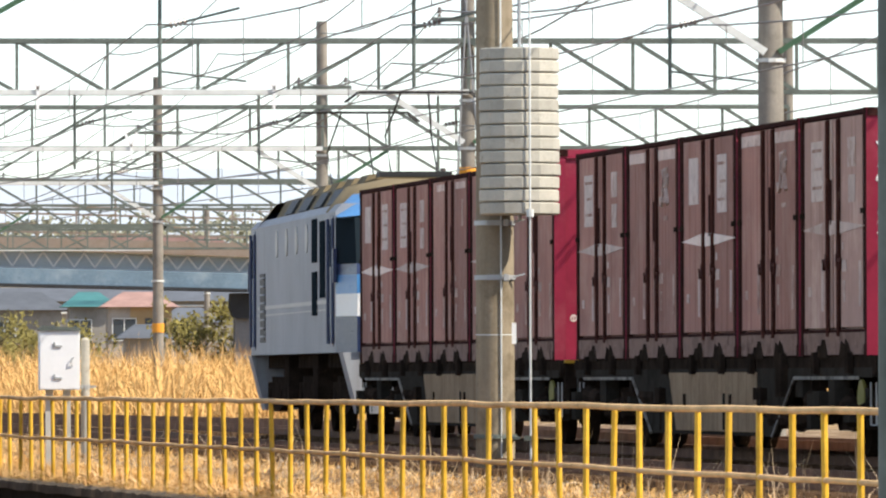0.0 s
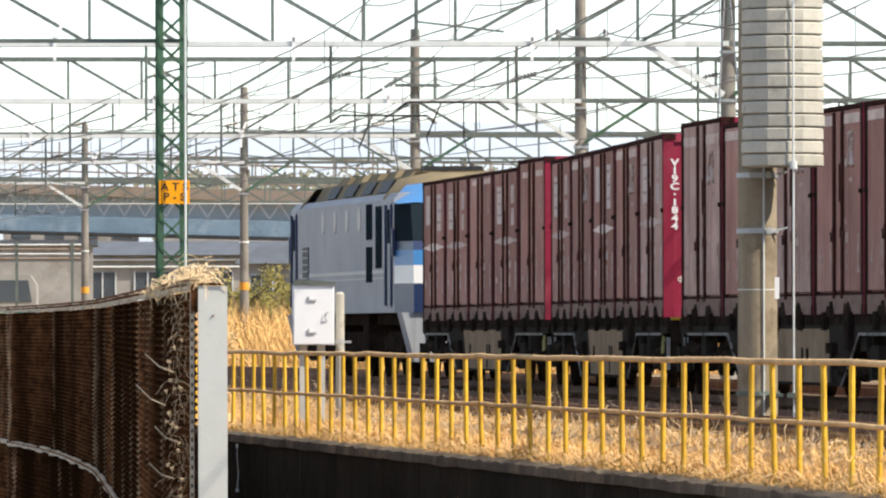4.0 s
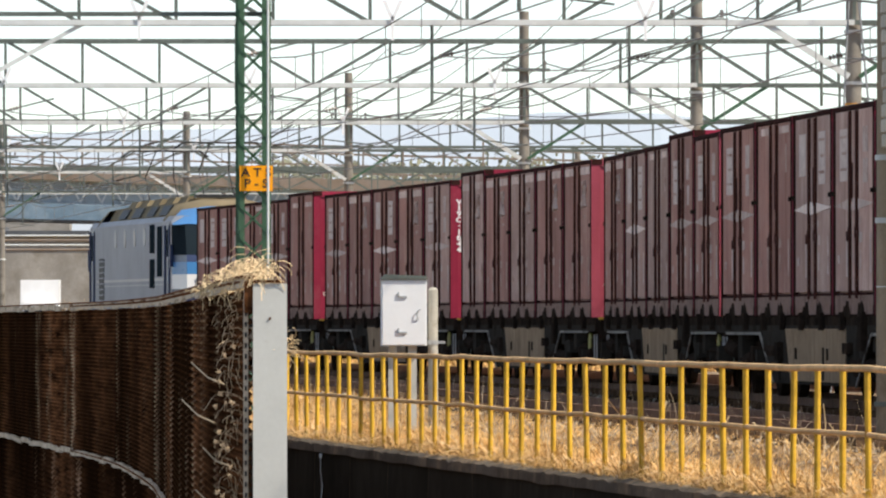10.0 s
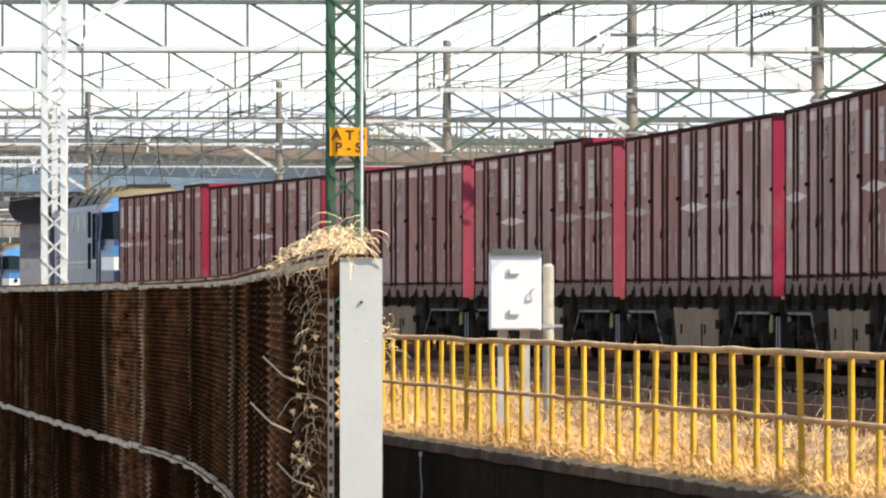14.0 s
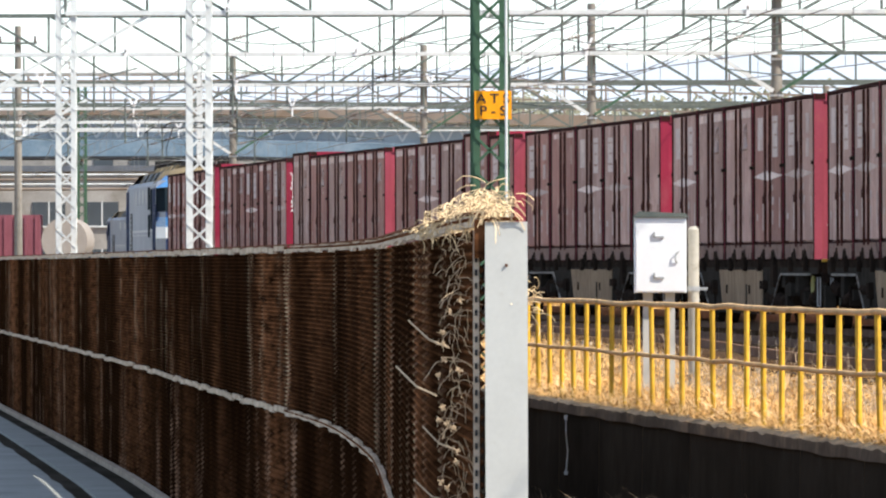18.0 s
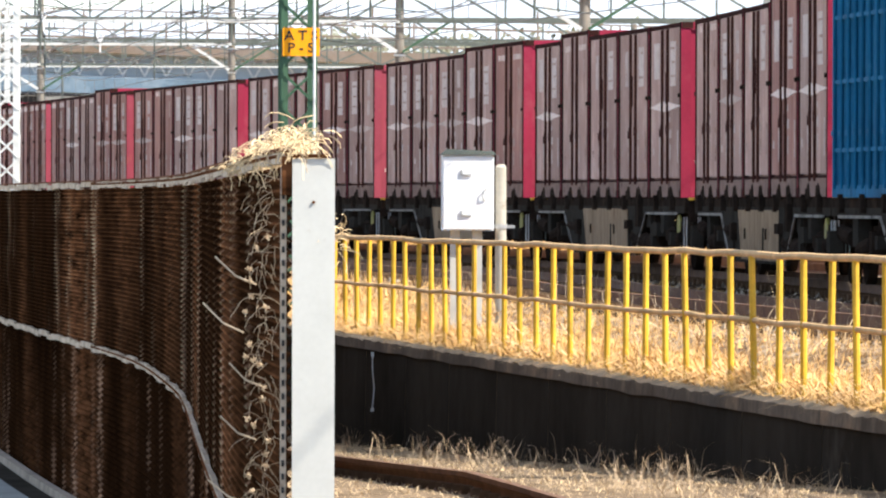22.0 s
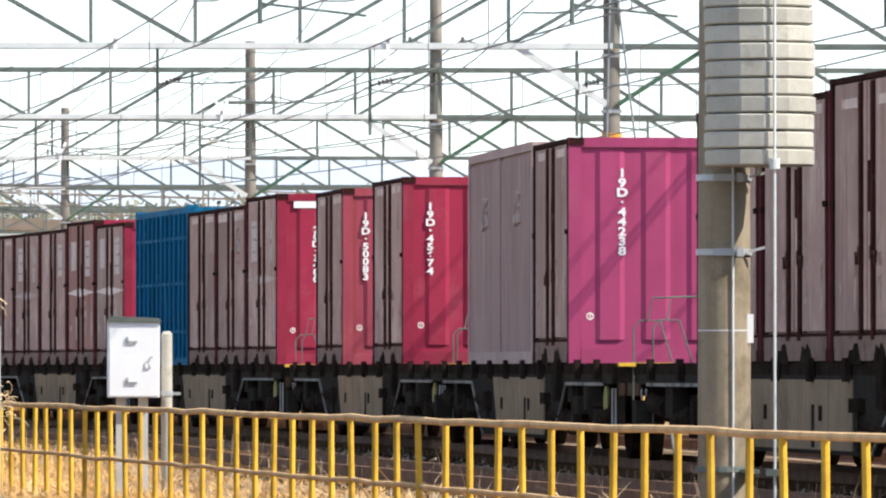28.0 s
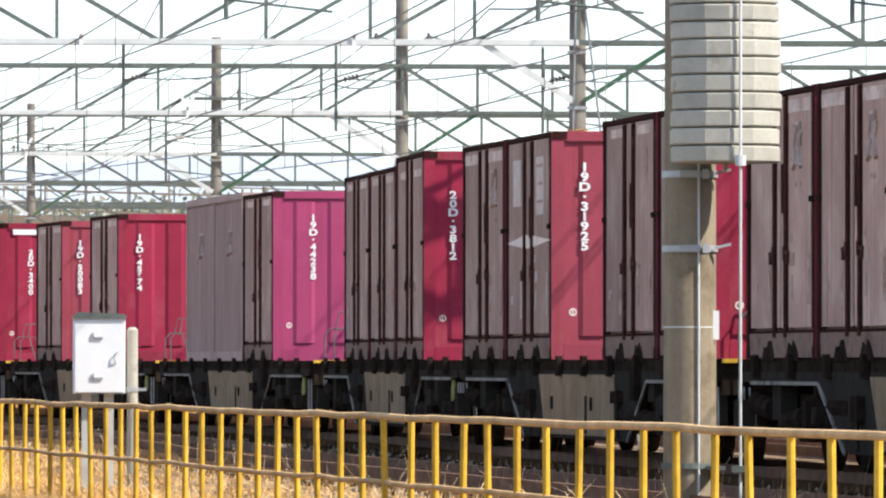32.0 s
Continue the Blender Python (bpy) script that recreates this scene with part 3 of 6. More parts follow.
part("cap_plate", Mesh().box((-0.02, 0.11, 3.25), (0.20, 0.26, 0.02)), M_RUST, end_post, "rusty cap plate")
part("wall_flange", Mesh().box((-0.15, 0.06, 3.14), (0.06, 0.10, 0.22)), M_RUST, end_post, "rusted corner bracket")


def strands(m, n, centre, spread, length, r, droop, rng, up=0.5):
    """Curved dry stalks from around a centre."""
    for _ in range(n):
        p = Vector((centre[0] + rng.gauss(0, spread[0]), centre[1] + rng.gauss(0, spread[1]), centre[2] + rng.gauss(0, spread[2])))
        d = Vector((rng.gauss(0, 1), rng.gauss(0, 1), rng.gauss(up, 0.7))).normalized()
        ln = length * rng.uniform(0.4, 1.3)
        pts = [p]
        for k in range(4):
            p = p + d * (ln / 4)
            d = (d + Vector((rng.gauss(0, 0.35), rng.gauss(0, 0.35), -droop * (k + 1) / 4 + rng.gauss(0, 0.2)))).normalized()
            pts.append(p)
        m.path(pts, r, 3)


rng = random.Random(5)
m = Mesh()
for k in range(12):
    f = k / 11
    y = 50.15 + 5.4 * f
    strands(m, 95 if k < 5 else 45, (0.11 - 0.36 * f, y, wall_top(y) + 0.085 * (1 - f) + 0.02 * math.sin(k * 2)), (0.055, 0.3, 0.045 * (1 - 0.6 * f)), 0.155 * (1 - 0.4 * f), 0.0032, 1.2, rng, 0.12)
tagged(part("straw_tuft", m, M_STRAWPALE), "heap of dry straw caught on top of the wall end", "dry grass", kind="stuff")
m = Mesh()
for k in range(44):
    z = 1.16 - k * 0.055
    strands(m, 4, (-0.05 - 0.06 * rng.random(), 50.2, z), (0.04, 0.08, 0.03), 0.16, 0.0024, 0.9, rng, -0.3)
for x0, z0, x1, z1 in ((-0.36, 0.68, -0.13, 0.53), (-0.43, 0.42, -0.20, 0.26), (-0.28, 0.08, -0.10, -0.04), (-0.33, -0.22, -0.13, -0.34), (-0.40, -0.58, -0.16, -0.70), (-0.30, -0.85, -0.08, -1.05)):
    p, q = Vector((x0, 50.3, z0)), Vector((x1, 49.9, z1))
    m.path([p, p.lerp(q, 0.5) + Vector((0, 0, -0.03)), q], 0.006, 4)
for k in range(34):
    c = Vector((-0.21 + rng.random() * 0.16, 49.9, 0.75 - 0.072 * k + rng.gauss(0, 0.03)))
    for _ in range(14):
        d = Vector((rng.gauss(0, 1), rng.gauss(0, 1), rng.gauss(0, 1))).normalized()
        m.tube(c, c + d * 0.024, 0.005, 0.002, 3)
tagged(part("dead_vine", m, M_STRAWDARK), "dead climbing weeds with seed heads on the rusted wall", "weeds", kind="stuff")

m = Mesh()
strands(m, 26, (0.335, 49.97, 0.82), (0.012, 0.03, 0.07), 0.13, 0.0028, 0.8, random.Random(31), 0.0)
tagged(part("dry_tendril", m, M_STRAWPALE), "few dry tendrils hanging beside the grey post", "weeds", kind="stuff")

m = Mesh()
rng = random.Random(44)
for y, off in ((58.5, 1.0), (63.0, 0.8), (66.5, 1.3), (71.0, 0.7), (78.0, 1.1), (86.0, 0.9)):
    strands(m, 9, (fence_x(y) + off, y, -0.42), (0.12, 0.3, 0.02), 0.62, 0.0055, 0.25, rng, 1.3)
tagged(part("bare_twigs", m, M_STRAWPALE), "bleached bare twigs standing in the dry grass", "twigs", kind="stuff")

# old rail on the lower terrace
rail_pts = []
for i in range(12):
    y = 54 + 3.2 * i
    x = 0.47 - 0.0724 * (y - 71.1) + 0.0004 * (y - 71.1) ** 2
    rail_pts.append((x, y, terrace_z(y)))
old_rail = thing("old_rail", (0.47, 71.1, terrace_z(71.1)), "rusty single rail in dry grass below the retaining wall", "rail")
m = Mesh()
m.strip([[(x - 0.47 + dx, y - 71.1, z - terrace_z(71.1) + dz) for dx, dz in ((-0.06, 0.0), (-0.012, 0.03), (-0.012, 0.10), (-0.034, 0.115), (-0.034, 0.15), (0.034, 0.15), (0.034, 0.115), (0.012, 0.10), (0.012, 0.03), (0.06, 0.0))] for x, y, z in rail_pts], close=True)
part("rail", m, M_RAIL, old_rail)
for i in range(60):
    y = 54.3 + 0.58 * i
    x = 0.47 - 0.0724 * (y - 71.1) + 0.0004 * (y - 71.1) ** 2
    part("clip", Mesh().box((x - 0.47, y - 71.1, terrace_z(y) - terrace_z(71.1) + 0.03), (0.16, 0.10, 0.06)), M_SLEEPER, old_rail)

# ---- retaining wall and yellow fence ----
retaining = thing("wall_retaining", (0, 0, 0), "low dark concrete retaining wall under the yellow fence", "wall", kind="structure")
for y0 in np.arange(36, 112, 4.0):
    m = Mesh()
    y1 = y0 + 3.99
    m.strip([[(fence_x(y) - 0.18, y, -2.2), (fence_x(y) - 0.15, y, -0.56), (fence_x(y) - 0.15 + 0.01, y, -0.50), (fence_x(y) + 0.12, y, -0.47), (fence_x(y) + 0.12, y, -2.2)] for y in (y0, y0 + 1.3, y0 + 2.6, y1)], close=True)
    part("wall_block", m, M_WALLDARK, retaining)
    m = Mesh()
    ys = np.arange(y0, y1 + 0.01, 0.19)
    m.strip([[(fence_x(y) - 0.175 - 0.015 * noise.noise((y * 0.9, 0, 0)), y, -0.60 + 0.02 * noise.noise((y * 0.6, 1, 0))), (fence_x(y) - 0.17, y, -0.50 + 0.03 * noise.noise((y * 2.3, 2, 0))),
              (fence_x(y) - 0.05, y, -0.455 + 0.03 * noise.noise((y * 2.9, 3, 0))), (fence_x(y) + 0.15, y, -0.455)] for y in ys])
    part("coping", m, M_CRUMBLED, retaining, "crumbled grey coping dusted with soil")
m = Mesh()
m.path([(fence_x(94.9) - 0.20, 94.9, -0.65), (fence_x(94.9) - 0.20, 94.86, -0.80), (fence_x(94.9) - 0.18, 94.9, -1.0), (fence_x(94.9) - 0.20, 94.9, -1.22)], 0.008, 6)
m.box((fence_x(94.9) - 0.2, 94.88, -0.64), (0.035, 0.04, 0.05))
m.box((fence_x(94.9) - 0.2, 94.88, -1.23), (0.04, 0.04, 0.04))
part("hanging_cable", m, M_WHITESTEEL, retaining, "pale cable hanging down the dark wall")
gutter = thing("gutter", (0, 0, 0), "row of concrete gutter slabs along the foot of the rusted wall", "gutter", kind="structure")
m = Mesh()
ys = np.arange(96, 340, 3.0)
m.strip([[(wall_x(y) - 0.02, y, ROAD_Z + 0.10), (wall_x(y) - 0.13, y, ROAD_Z + 0.10), (wall_x(y) - 0.14, y, ROAD_Z + 0.004)] for y in ys])
part("kerb", m, M_COPING, gutter, "brown weathered kerb")
m = Mesh()
m.strip([[(wall_x(y) - 0.14, y, ROAD_Z + 0.006), (wall_x(y) - 0.48, y, ROAD_Z + 0.006)] for y in ys])
part("gutter_bed", m, M_WALLDARK, gutter, "dark gutter bed")
# dark strip laid on the road in place of the wires' shadow
m = Mesh()
m.strip([[(wall_x(y) - 1.06, y, ROAD_Z + 0.005), (wall_x(y) - 1.32 - 0.12 * noise.noise((y * 0.4, 5, 0)), y, ROAD_Z + 0.005)] for y in ys])
part("dirt_edge", m, M_WALLDARK, gutter, "dark strip painted as a wire shadow along the slabs")
slab = Mesh().span((-0.27, -0.48, 0.0), (0.27, 0.48, 0.05)).data("slab", M_ROAD)
for i in range(150):
    y = 100 + i * 1.0
    part("slab", slab, None, gutter, at=pose(wall_x(y) - 0.77, y, ROAD_Z + 0.002, 0, 0, math.degrees(math.atan2(wall_x(y) - wall_x(y + 1), 1))))

FENCE_TOP = 0.623
fence = thing("yellow_fence", (fence_x(70), 70, -0.48), "yellow steel guard fence with bare tube rails on a retaining wall", "fence")
origin = Vector((fence_x(70), 70, -0.48))
rng = random.Random(11)
post_mesh = Mesh()
post_mesh.tube((0, 0, 0), (0, 0, 1.06), 0.0255, None, 8)
post_data = post_mesh.data("fence_post", M_YELLOW)
posts = [float(y) for y in np.arange(37.02, 106, 1.255)]
tops = []
for y in posts:
    lean = pose(fence_x(y) - origin.x, y - origin.y, 0, rng.gauss(0, 0.6), rng.gauss(0, 0.5), rng.uniform(-8, 8))
    part("post", post_data, None, fence, at=lean)
    tops.append(Vector((fence_x(y), y, FENCE_TOP + 0.48 - 0.03 + rng.gauss(0, 0.006))) - Vector((origin.x, origin.y, 0)))
for name, dz in (("top_rail", 0), ("middle_rail", -0.51)):
    for i in range(0, len(tops) - 1, 4):
        m = Mesh()
        seg = tops[i:i + 5]
        m.path([p + Vector((-0.005, 0, dz)) for p in seg], 0.027 if dz == 0 else 0.022, 8)
        part(name, m, M_RAILTUBE, fence, "bare rusty tube rail", smooth=True)

# ---- white equipment box on its post ----
box = thing("equipment_box", (1.945, 92, -0.45), "white metal lineside equipment box on a grey stand", "equipment box")
m = Mesh()
m.box((0, 0, 1.535), (0.538, 0.30, 0.78))
part("body", m, M_WHITE, box)
m = Mesh()
m.prism([(-0.29, 1.925), (0.29, 1.925), (0.26, 1.965), (-0.22, 1.985)], 1, -0.19, 0.19)
part("lid", m, M_DARKSTEEL, box, "grey sheet-metal rain hood")
m = Mesh()
m.box((0.0, -0.158, 1.53), (0.50, 0.012, 0.74))
door = part("door", m, M_WHITE, box)
for z in (1.72, 1.30):
    m = Mesh()
    m.box((-0.02, -0.172, z), (0.11, 0.02, 0.02))
    m.box((-0.065, -0.172, z + 0.025), (0.02, 0.02, 0.05))
    part("hinge", m, M_GALV, door)
m = Mesh()
m.path([(0.17, -0.17, 1.45), (0.15, -0.19, 1.49), (0.16, -0.19, 1.55), (0.19, -0.17, 1.57)], 0.008, 5)
part("handle", m, M_GALV, door)
for x in (-0.13, 0.10):
    m = Mesh()
    m.box((x, 0, 0.58), (0.10, 0.08, 1.16))
    part("leg", m, M_POST, box, "grey stand leg")
m = Mesh()
m.tube((0.345, 0.05, 0), (0.345, 0.05, 1.80), 0.058, None, 12)
m.tube((0.345, 0.05, 1.80), (0.345, 0.05, 1.83), 0.058, 0.03, 12)
part("standpipe", m, M_WEIGHT, box, "pale concrete marker post", smooth=True)
m = Mesh()
m.tube((0.345, 0.05, 1.16), (0.345, 0.05, 1.21), 0.066, None, 12)
m.box((0.43, 0.05, 1.185), (0.12, 0.02, 0.03))
part("clamp", m, M_GALV, box)

# ---- concrete pole with stacked tension weights ----
wp = thing("tension_pole", (5.965, 68, -0.5), "thick concrete line pole with stacked tension weights", "pole")
m = Mesh()
m.tube((0, 0, 0), (0, 0, 11.5), 0.207, 0.175, 24)
part("shaft", m, M_CONCRETE, wp, smooth=True)
rng = random.Random(3)
for i in range(13):
    z = 3.03 + i * 0.134
    m = Mesh()
    n = 14
    ring = []
    for zz, r in ((z, 0.405), (z + 0.012, 0.42), (z + 0.112, 0.42), (z + 0.124, 0.405)):
        ring.append([(0.215 + r * math.cos(math.tau * (k + 0.5) / n), -0.62 + r * math.sin(math.tau * (k + 0.5) / n), zz) for k in range(n)])
    m.strip(ring, close=True)
    m.add(ring[0], [tuple(range(n))])
    m.add(ring[-1], [tuple(range(n))])
    part("weight", m, M_WEIGHT, wp, "round concrete tension weight", at=(rng.gauss(0, 0.006), rng.gauss(0, 0.006), 0))
m = Mesh()
m.tube((0.215, -0.62, 2.98), (0.215, -0.62, 8.5), 0.02)
part("weight_rod", m, M_GALV, wp)
m = Mesh()
m.tube((0.29, -1.06, 0.45), (0.29, -1.06, 8.5), 0.011)
m.tube((0.29, -1.06, 3.0), (0.29, -1.06, 3.08), 0.04)
part("guide_pipe", m, M_WHITESTEEL, wp, "thin pale guide pipe beside the weights")
for z in (2.93, 2.36):
    m = Mesh()
    m.tube((0, 0, z), (0, 0, z + 0.05), 0.216, None, 24, caps=False)
    m.box((-0.02, -0.225, z + 0.025), (0.16, 0.03, 0.055))
    m.box((0.10, -0.24, z + 0.025), (0.05, 0.05, 0.07))
    m.bar((0.18, -0.16, z + 0.03), (0.30, -0.16, z + 0.06), 0.02)
    part("clamp", m, M_GALV, wp, "galvanised pole clamp")
m = Mesh()
m.tube((0, 0, 0.70), (0, 0, 0.745), 0.225, None, 24)
m.box((0.16, -0.35, 0.71), (0.10, 0.7, 0.03))
m.box((0.29, -1.06, 0.71), (0.14, 0.10, 0.05))
part("guide_bracket", m, M_DARKSTEEL, wp, "steel bracket holding the guide pipe")
part("joint_ring", Mesh().tube((0, 0, 1.78), (0, 0, 1.79), 0.2045, None, 24, caps=False), M_WHITESTEEL, wp, "thin pale joint line")
m = Mesh()
m.path([(0.05, -0.21, 0.05), (0.05, -0.21, 11)], 0.010, 5)
part("conduit", m, M_WHITESTEEL, wp)
m = Mesh()
m.box((0.19, -0.10, 1.05 + 0.75), (0.05, 0.02, 0.22))
part("tag_plate", m, M_WHITE, wp)

edge_post = thing("utility_post", (5.79, 30, -1.0), "dark weathered steel utility post beside the fence", "post")
part("shaft", Mesh().tube((0, 0, 0), (0, 0, 10.0), 0.17, 0.15, 18), M_DARKSTEEL, edge_post, smooth=True)
part("base_collar", Mesh().tube((0, 0, 0), (0, 0, 0.25), 0.24, 0.22, 18), M_CONCRETE, edge_post, "concrete base collar", smooth=True)

# ---- catenary gantries ----


def lattice(m_list, c, w, z0, z1, r=0.03, panel=None):
    """Corner angles and crossed lacing of a square lattice mast, as two meshes: chords, lacing."""
    chords, lace = m_list
    panel = panel or w * 0.95
    h = w / 2
    for sx in (-h, h):
        for sy in (-h, h):
            chords.box((c[0] + sx * 0.76, c[1] + sy, (z0 + z1) / 2), (w * 0.24, 0.02, z1 - z0))
            chords.box((c[0] + sx, c[1] + sy * 0.76, (z0 + z1) / 2), (0.02, w * 0.24, z1 - z0))
    n = int((z1 - z0) / panel)
    for i in range(n):
        a, b = z0 + (z1 - z0) * i / n, z0 + (z1 - z0) * (i + 1) / n
        for s in (-h, h):
            flip = 1 if i % 2 else -1
            lace.bar((c[0] - h * flip, c[1] + s, a), (c[0] + h * flip, c[1] + s, b), r * 1.6, r)
            lace.bar((c[0] + h * flip, c[1] + s, a), (c[0] - h * flip, c[1] + s, b), r * 1.6, r)
            lace.bar((c[0] + s, c[1] - h * flip, a), (c[0] + s, c[1] + h * flip, b), r, r * 1.6)


def gantry(y, x0, x1, top, depth, mast_mat, chord_mat, low_mat, pole_r=0.175, mast_w=0.45, panel=1.85, pole_top=10.0, base=-0.4, mast=True, brace=True, reach=12.0, tag=""):
    g = thing("catenary_gantry", (x0, y, base), tag or "overhead-line gantry truss between a lattice mast and a concrete pole", "gantry", "overhead line gantries")
    o = Vector((x0, y, base))
    lo, hi, L = top - depth - base, top - base, x1 - x0
    if mast:
        ch, la = Mesh(), Mesh()
        lattice((ch, la), (0, 0), mast_w, 0, hi + 1.6)
        mast_ob = part("lattice_mast", ch, mast_mat, g)
        part("lacing", la, mast_mat, mast_ob)
    m = Mesh()
    m.tube((L, 0, 0), (L, 0, pole_top - base), pole_r, pole_r * 0.8, 14)
    pole = part("pole", m, M_POLE, g, smooth=True)
    for z in (lo - 1.2, lo - 0.2, lo + 1.0, lo - 3.0):
        part("pole_band", Mesh().tube((L, 0, z), (L, 0, z + 0.06), pole_r * 1.08, None, 14), M_WHITESTEEL, pole)
    for f in (0.18, 0.47, 0.76):
        horn = Mesh()
        horn.bar((L * f, -0.3, lo + 0.05), (L * f - 0.16, -0.3, lo + 0.42), 0.075)
        horn.bar((L * f, -0.3, lo + 0.05), (L * f + 0.16, -0.3, lo + 0.42), 0.075)
        horn.bar((L * f, -0.3, lo - 0.35), (L * f, -0.3, lo + 0.05), 0.06)
        part("insulator_horn", horn, M_WHITE, g, "white V-shaped insulator pair")
    for s in (-0.25, 0.25):
        part("top_chord", Mesh().bar((-0.3, s, hi), (L + 0.5, s, hi), 0.10), chord_mat, g)
        part("bottom_chord", Mesh().bar((0, s, lo), (L, s, lo), 0.105), low_mat, g)
    n = max(2, round(L / panel))
    for i in range(n + 1):
        x = L * i / n
        part("web_bar", Mesh().bar((x, -0.25, lo), (x, -0.25, hi), 0.065), chord_mat, g)
        if i < n:
            a, b = (hi, lo) if i < n / 2 else (lo, hi)
            part("web_bar", Mesh().bar((x, -0.25, a), (L * (i + 1) / n, -0.25, b), 0.07), chord_mat, g)
            part("web_bar", Mesh().bar((x, 0.25, a), (L * (i + 1) / n, 0.25, b), 0.05), chord_mat, g)
    for s in (-0.25, 0.25):
        part("top_chord", Mesh().bar((L + 0.5, s, hi), (L + reach, s, hi), 0.10), chord_mat, g)
        part("bottom_chord", Mesh().bar((L, s, lo), (L + reach, s, lo), 0.09), chord_mat, g)
    k = round(reach / 1.8) if reach else 0
    for i in range(k):
        xa, xb = L + reach * i / k, L + reach * (i + 1) / k
        part("web_bar", Mesh().bar((xa, -0.25, hi), (xb, -0.25, lo), 0.085), chord_mat, g)
        part("web_bar", Mesh().bar((xb, -0.25, lo), (xb, -0.25, hi), 0.07), chord_mat, g)
    if reach:
        far_pole = part("pole", Mesh().tube((L + reach, 0, 0), (L + reach, 0, pole_top - base), pole_r, pole_r * 0.8, 14), M_POLE, g, smooth=True)
        part("pole_band", Mesh().tube((L + reach, 0, lo - 0.2), (L + reach, 0, lo - 0.14), pole_r * 1.08, None, 14), M_WHITESTEEL, far_pole)
    if brace:
        m = Mesh()
        m.bar((L - 1.75, -0.2, lo), (L - 0.1, -0.2, lo - 1.05), 0.115)
        part("knee_brace", m, M_WHITESTEEL, g, "pale diagonal knee brace")
        if reach:
            part("knee_brace", Mesh().bar((L + 0.1, -0.2, lo - 1.05), (L + 1.75, -0.2, lo), 0.085), M_GREENSTEEL, g, "green diagonal knee brace")
        if mast:
            m = Mesh()
            m.bar((0.2, -0.2, lo - 1.0), (2.0, -0.2, lo), 0.08)
            part("knee_brace", m, mast_mat, g)
    m = Mesh()
    zc = pole_top - base - 1.7
    m.box((L, -0.2, zc), (1.5, 0.10, 0.09))
    part("cross_arm", m, M_DARKSTEEL, pole)
    for x in (-0.6, 0.6):
        m = Mesh()
        for k in range(3):
            m.tube((L + x, -0.2, zc + 0.06 + k * 0.07), (L + x, -0.2, zc + 0.12 + k * 0.07), 0.05, 0.03, 8)
        part("insulator", m, M_INSUL, pole)
    return g


GANTRIES = [(108.6, 0.22, 13.05, 7.85), (160, -4.9, 12.0, 7.86), (203, -9.25, 11.2, 7.80), (245, -13.45, 8.4, 7.85), (308, -19.06, 4.15, 8.27), (366, -24.47, -1.97, 8.48), (380, -27.0, -10.2, 7.85)]
gantry(108.6, 0.22, 13.05, 7.85, 1.07, M_GREENSTEEL, M_DARKSTEEL, M_GREENSTEEL, 0.215, tag="green lattice mast and gantry truss over the tracks")
for y, x0, x1, z in GANTRIES[1:]:
    gantry(y, x0, x1, z, 1.07, M_WHITESTEEL, M_DARKSTEEL, M_WHITESTEEL, reach=12.0 if y < 210 else 42.0 if y < 370 else 58.0)

for y, x0, x1, z in ((412, -38, 14, 8.3), (452, -42, 18, 7.7), (496, -46, 24, 9.2)):
    gantry(y, x0, x1, z, 1.1, M_WHITESTEEL, M_DARKSTEEL, M_WHITESTEEL, panel=2.4, brace=False, reach=0, tag="long overhead-line gantry truss across the far yard")
green = bpy.data.objects["catenary_gantry"]
part("side_arm", Mesh().bar((-3.6, 0.3, 5.58), (0.25, 0.3, 5.58), 0.10, 0.06), M_DARKSTEEL, green, "dark steel side arm")
for z in (6.27, 6.50, 7.05):
    part("collar", Mesh().box((0, 0, z), (0.66, 0.6, 0.09)), M_GREENSTEEL, green)
band_mat = mat("orange_band", (0.70, 0.30, 0.03), 0.6, 0, 0.1, 3, 30)
for k, z in ((1, 5.35), (3, 2.65), (4, 2.85), (5, 3.0)):
    y, x0, x1, _ = GANTRIES[k]
    g = [o for o in bpy.data.objects if o.name.startswith("catenary_gantry") and abs(o.location.y - y) < 0.1][0]
    part("colour_band", Mesh().tube((x1 - x0, 0, z), (x1 - x0, 0, z + 0.28), 0.185, None, 14), band_mat, g, "orange warning band")

# sign on the green mast
sign = thing("signal_sign", (0.26, 108.32, 2.76), "orange sign with black letters on the green lattice mast", "sign")
m = Mesh()
m.box((0, 0, 0.17), (0.45, 0.02, 0.345))
part("plate", m, M_SIGN, sign)
for x in (-0.15, 0.15):
    part("bracket", Mesh().box((x, 0.03, 0.17), (0.03, 0.05, 0.40)), M_GALV, sign)


def lettering(text, size, material, parent, m, name="lettering", squeeze=1.0, line=1.0, align="CENTER", bold=0.0):
    cu = bpy.data.curves.new(name, "FONT")
    cu.body, cu.size, cu.align_x, cu.align_y, cu.space_line = text, size, align, "CENTER", line
    cu.extrude, cu.offset = 0.002, bold
    tmp = bpy.data.objects.new(name, cu)
    scene.collection.objects.link(tmp)
    me = bpy.data.meshes.new_from_object(tmp.evaluated_get(bpy.context.evaluated_depsgraph_get()))
    bpy.data.objects.remove(tmp)
    me.materials.clear()
    me.materials.append(material)
    me.transform(Matrix.Diagonal((squeeze, 1, 1, 1)))
    ob = new(name, me)
    ob.parent = parent
    ob.matrix_basis = m
    return ob


lettering("A T S\nP - S", 0.165, M_BLACK, sign, pose(0, -0.013, 0.17, 90), squeeze=1.08, line=0.9, bold=0.002)
m = Mesh()
m.tube((0.42, 108.15, -0.4), (0.42, 108.15, 9.6), 0.017)
part("conduit_pipe", m, M_WHITESTEEL)
tagged(bpy.data.objects["conduit_pipe"], "pale conduit pipe running up the green mast", "pipe")

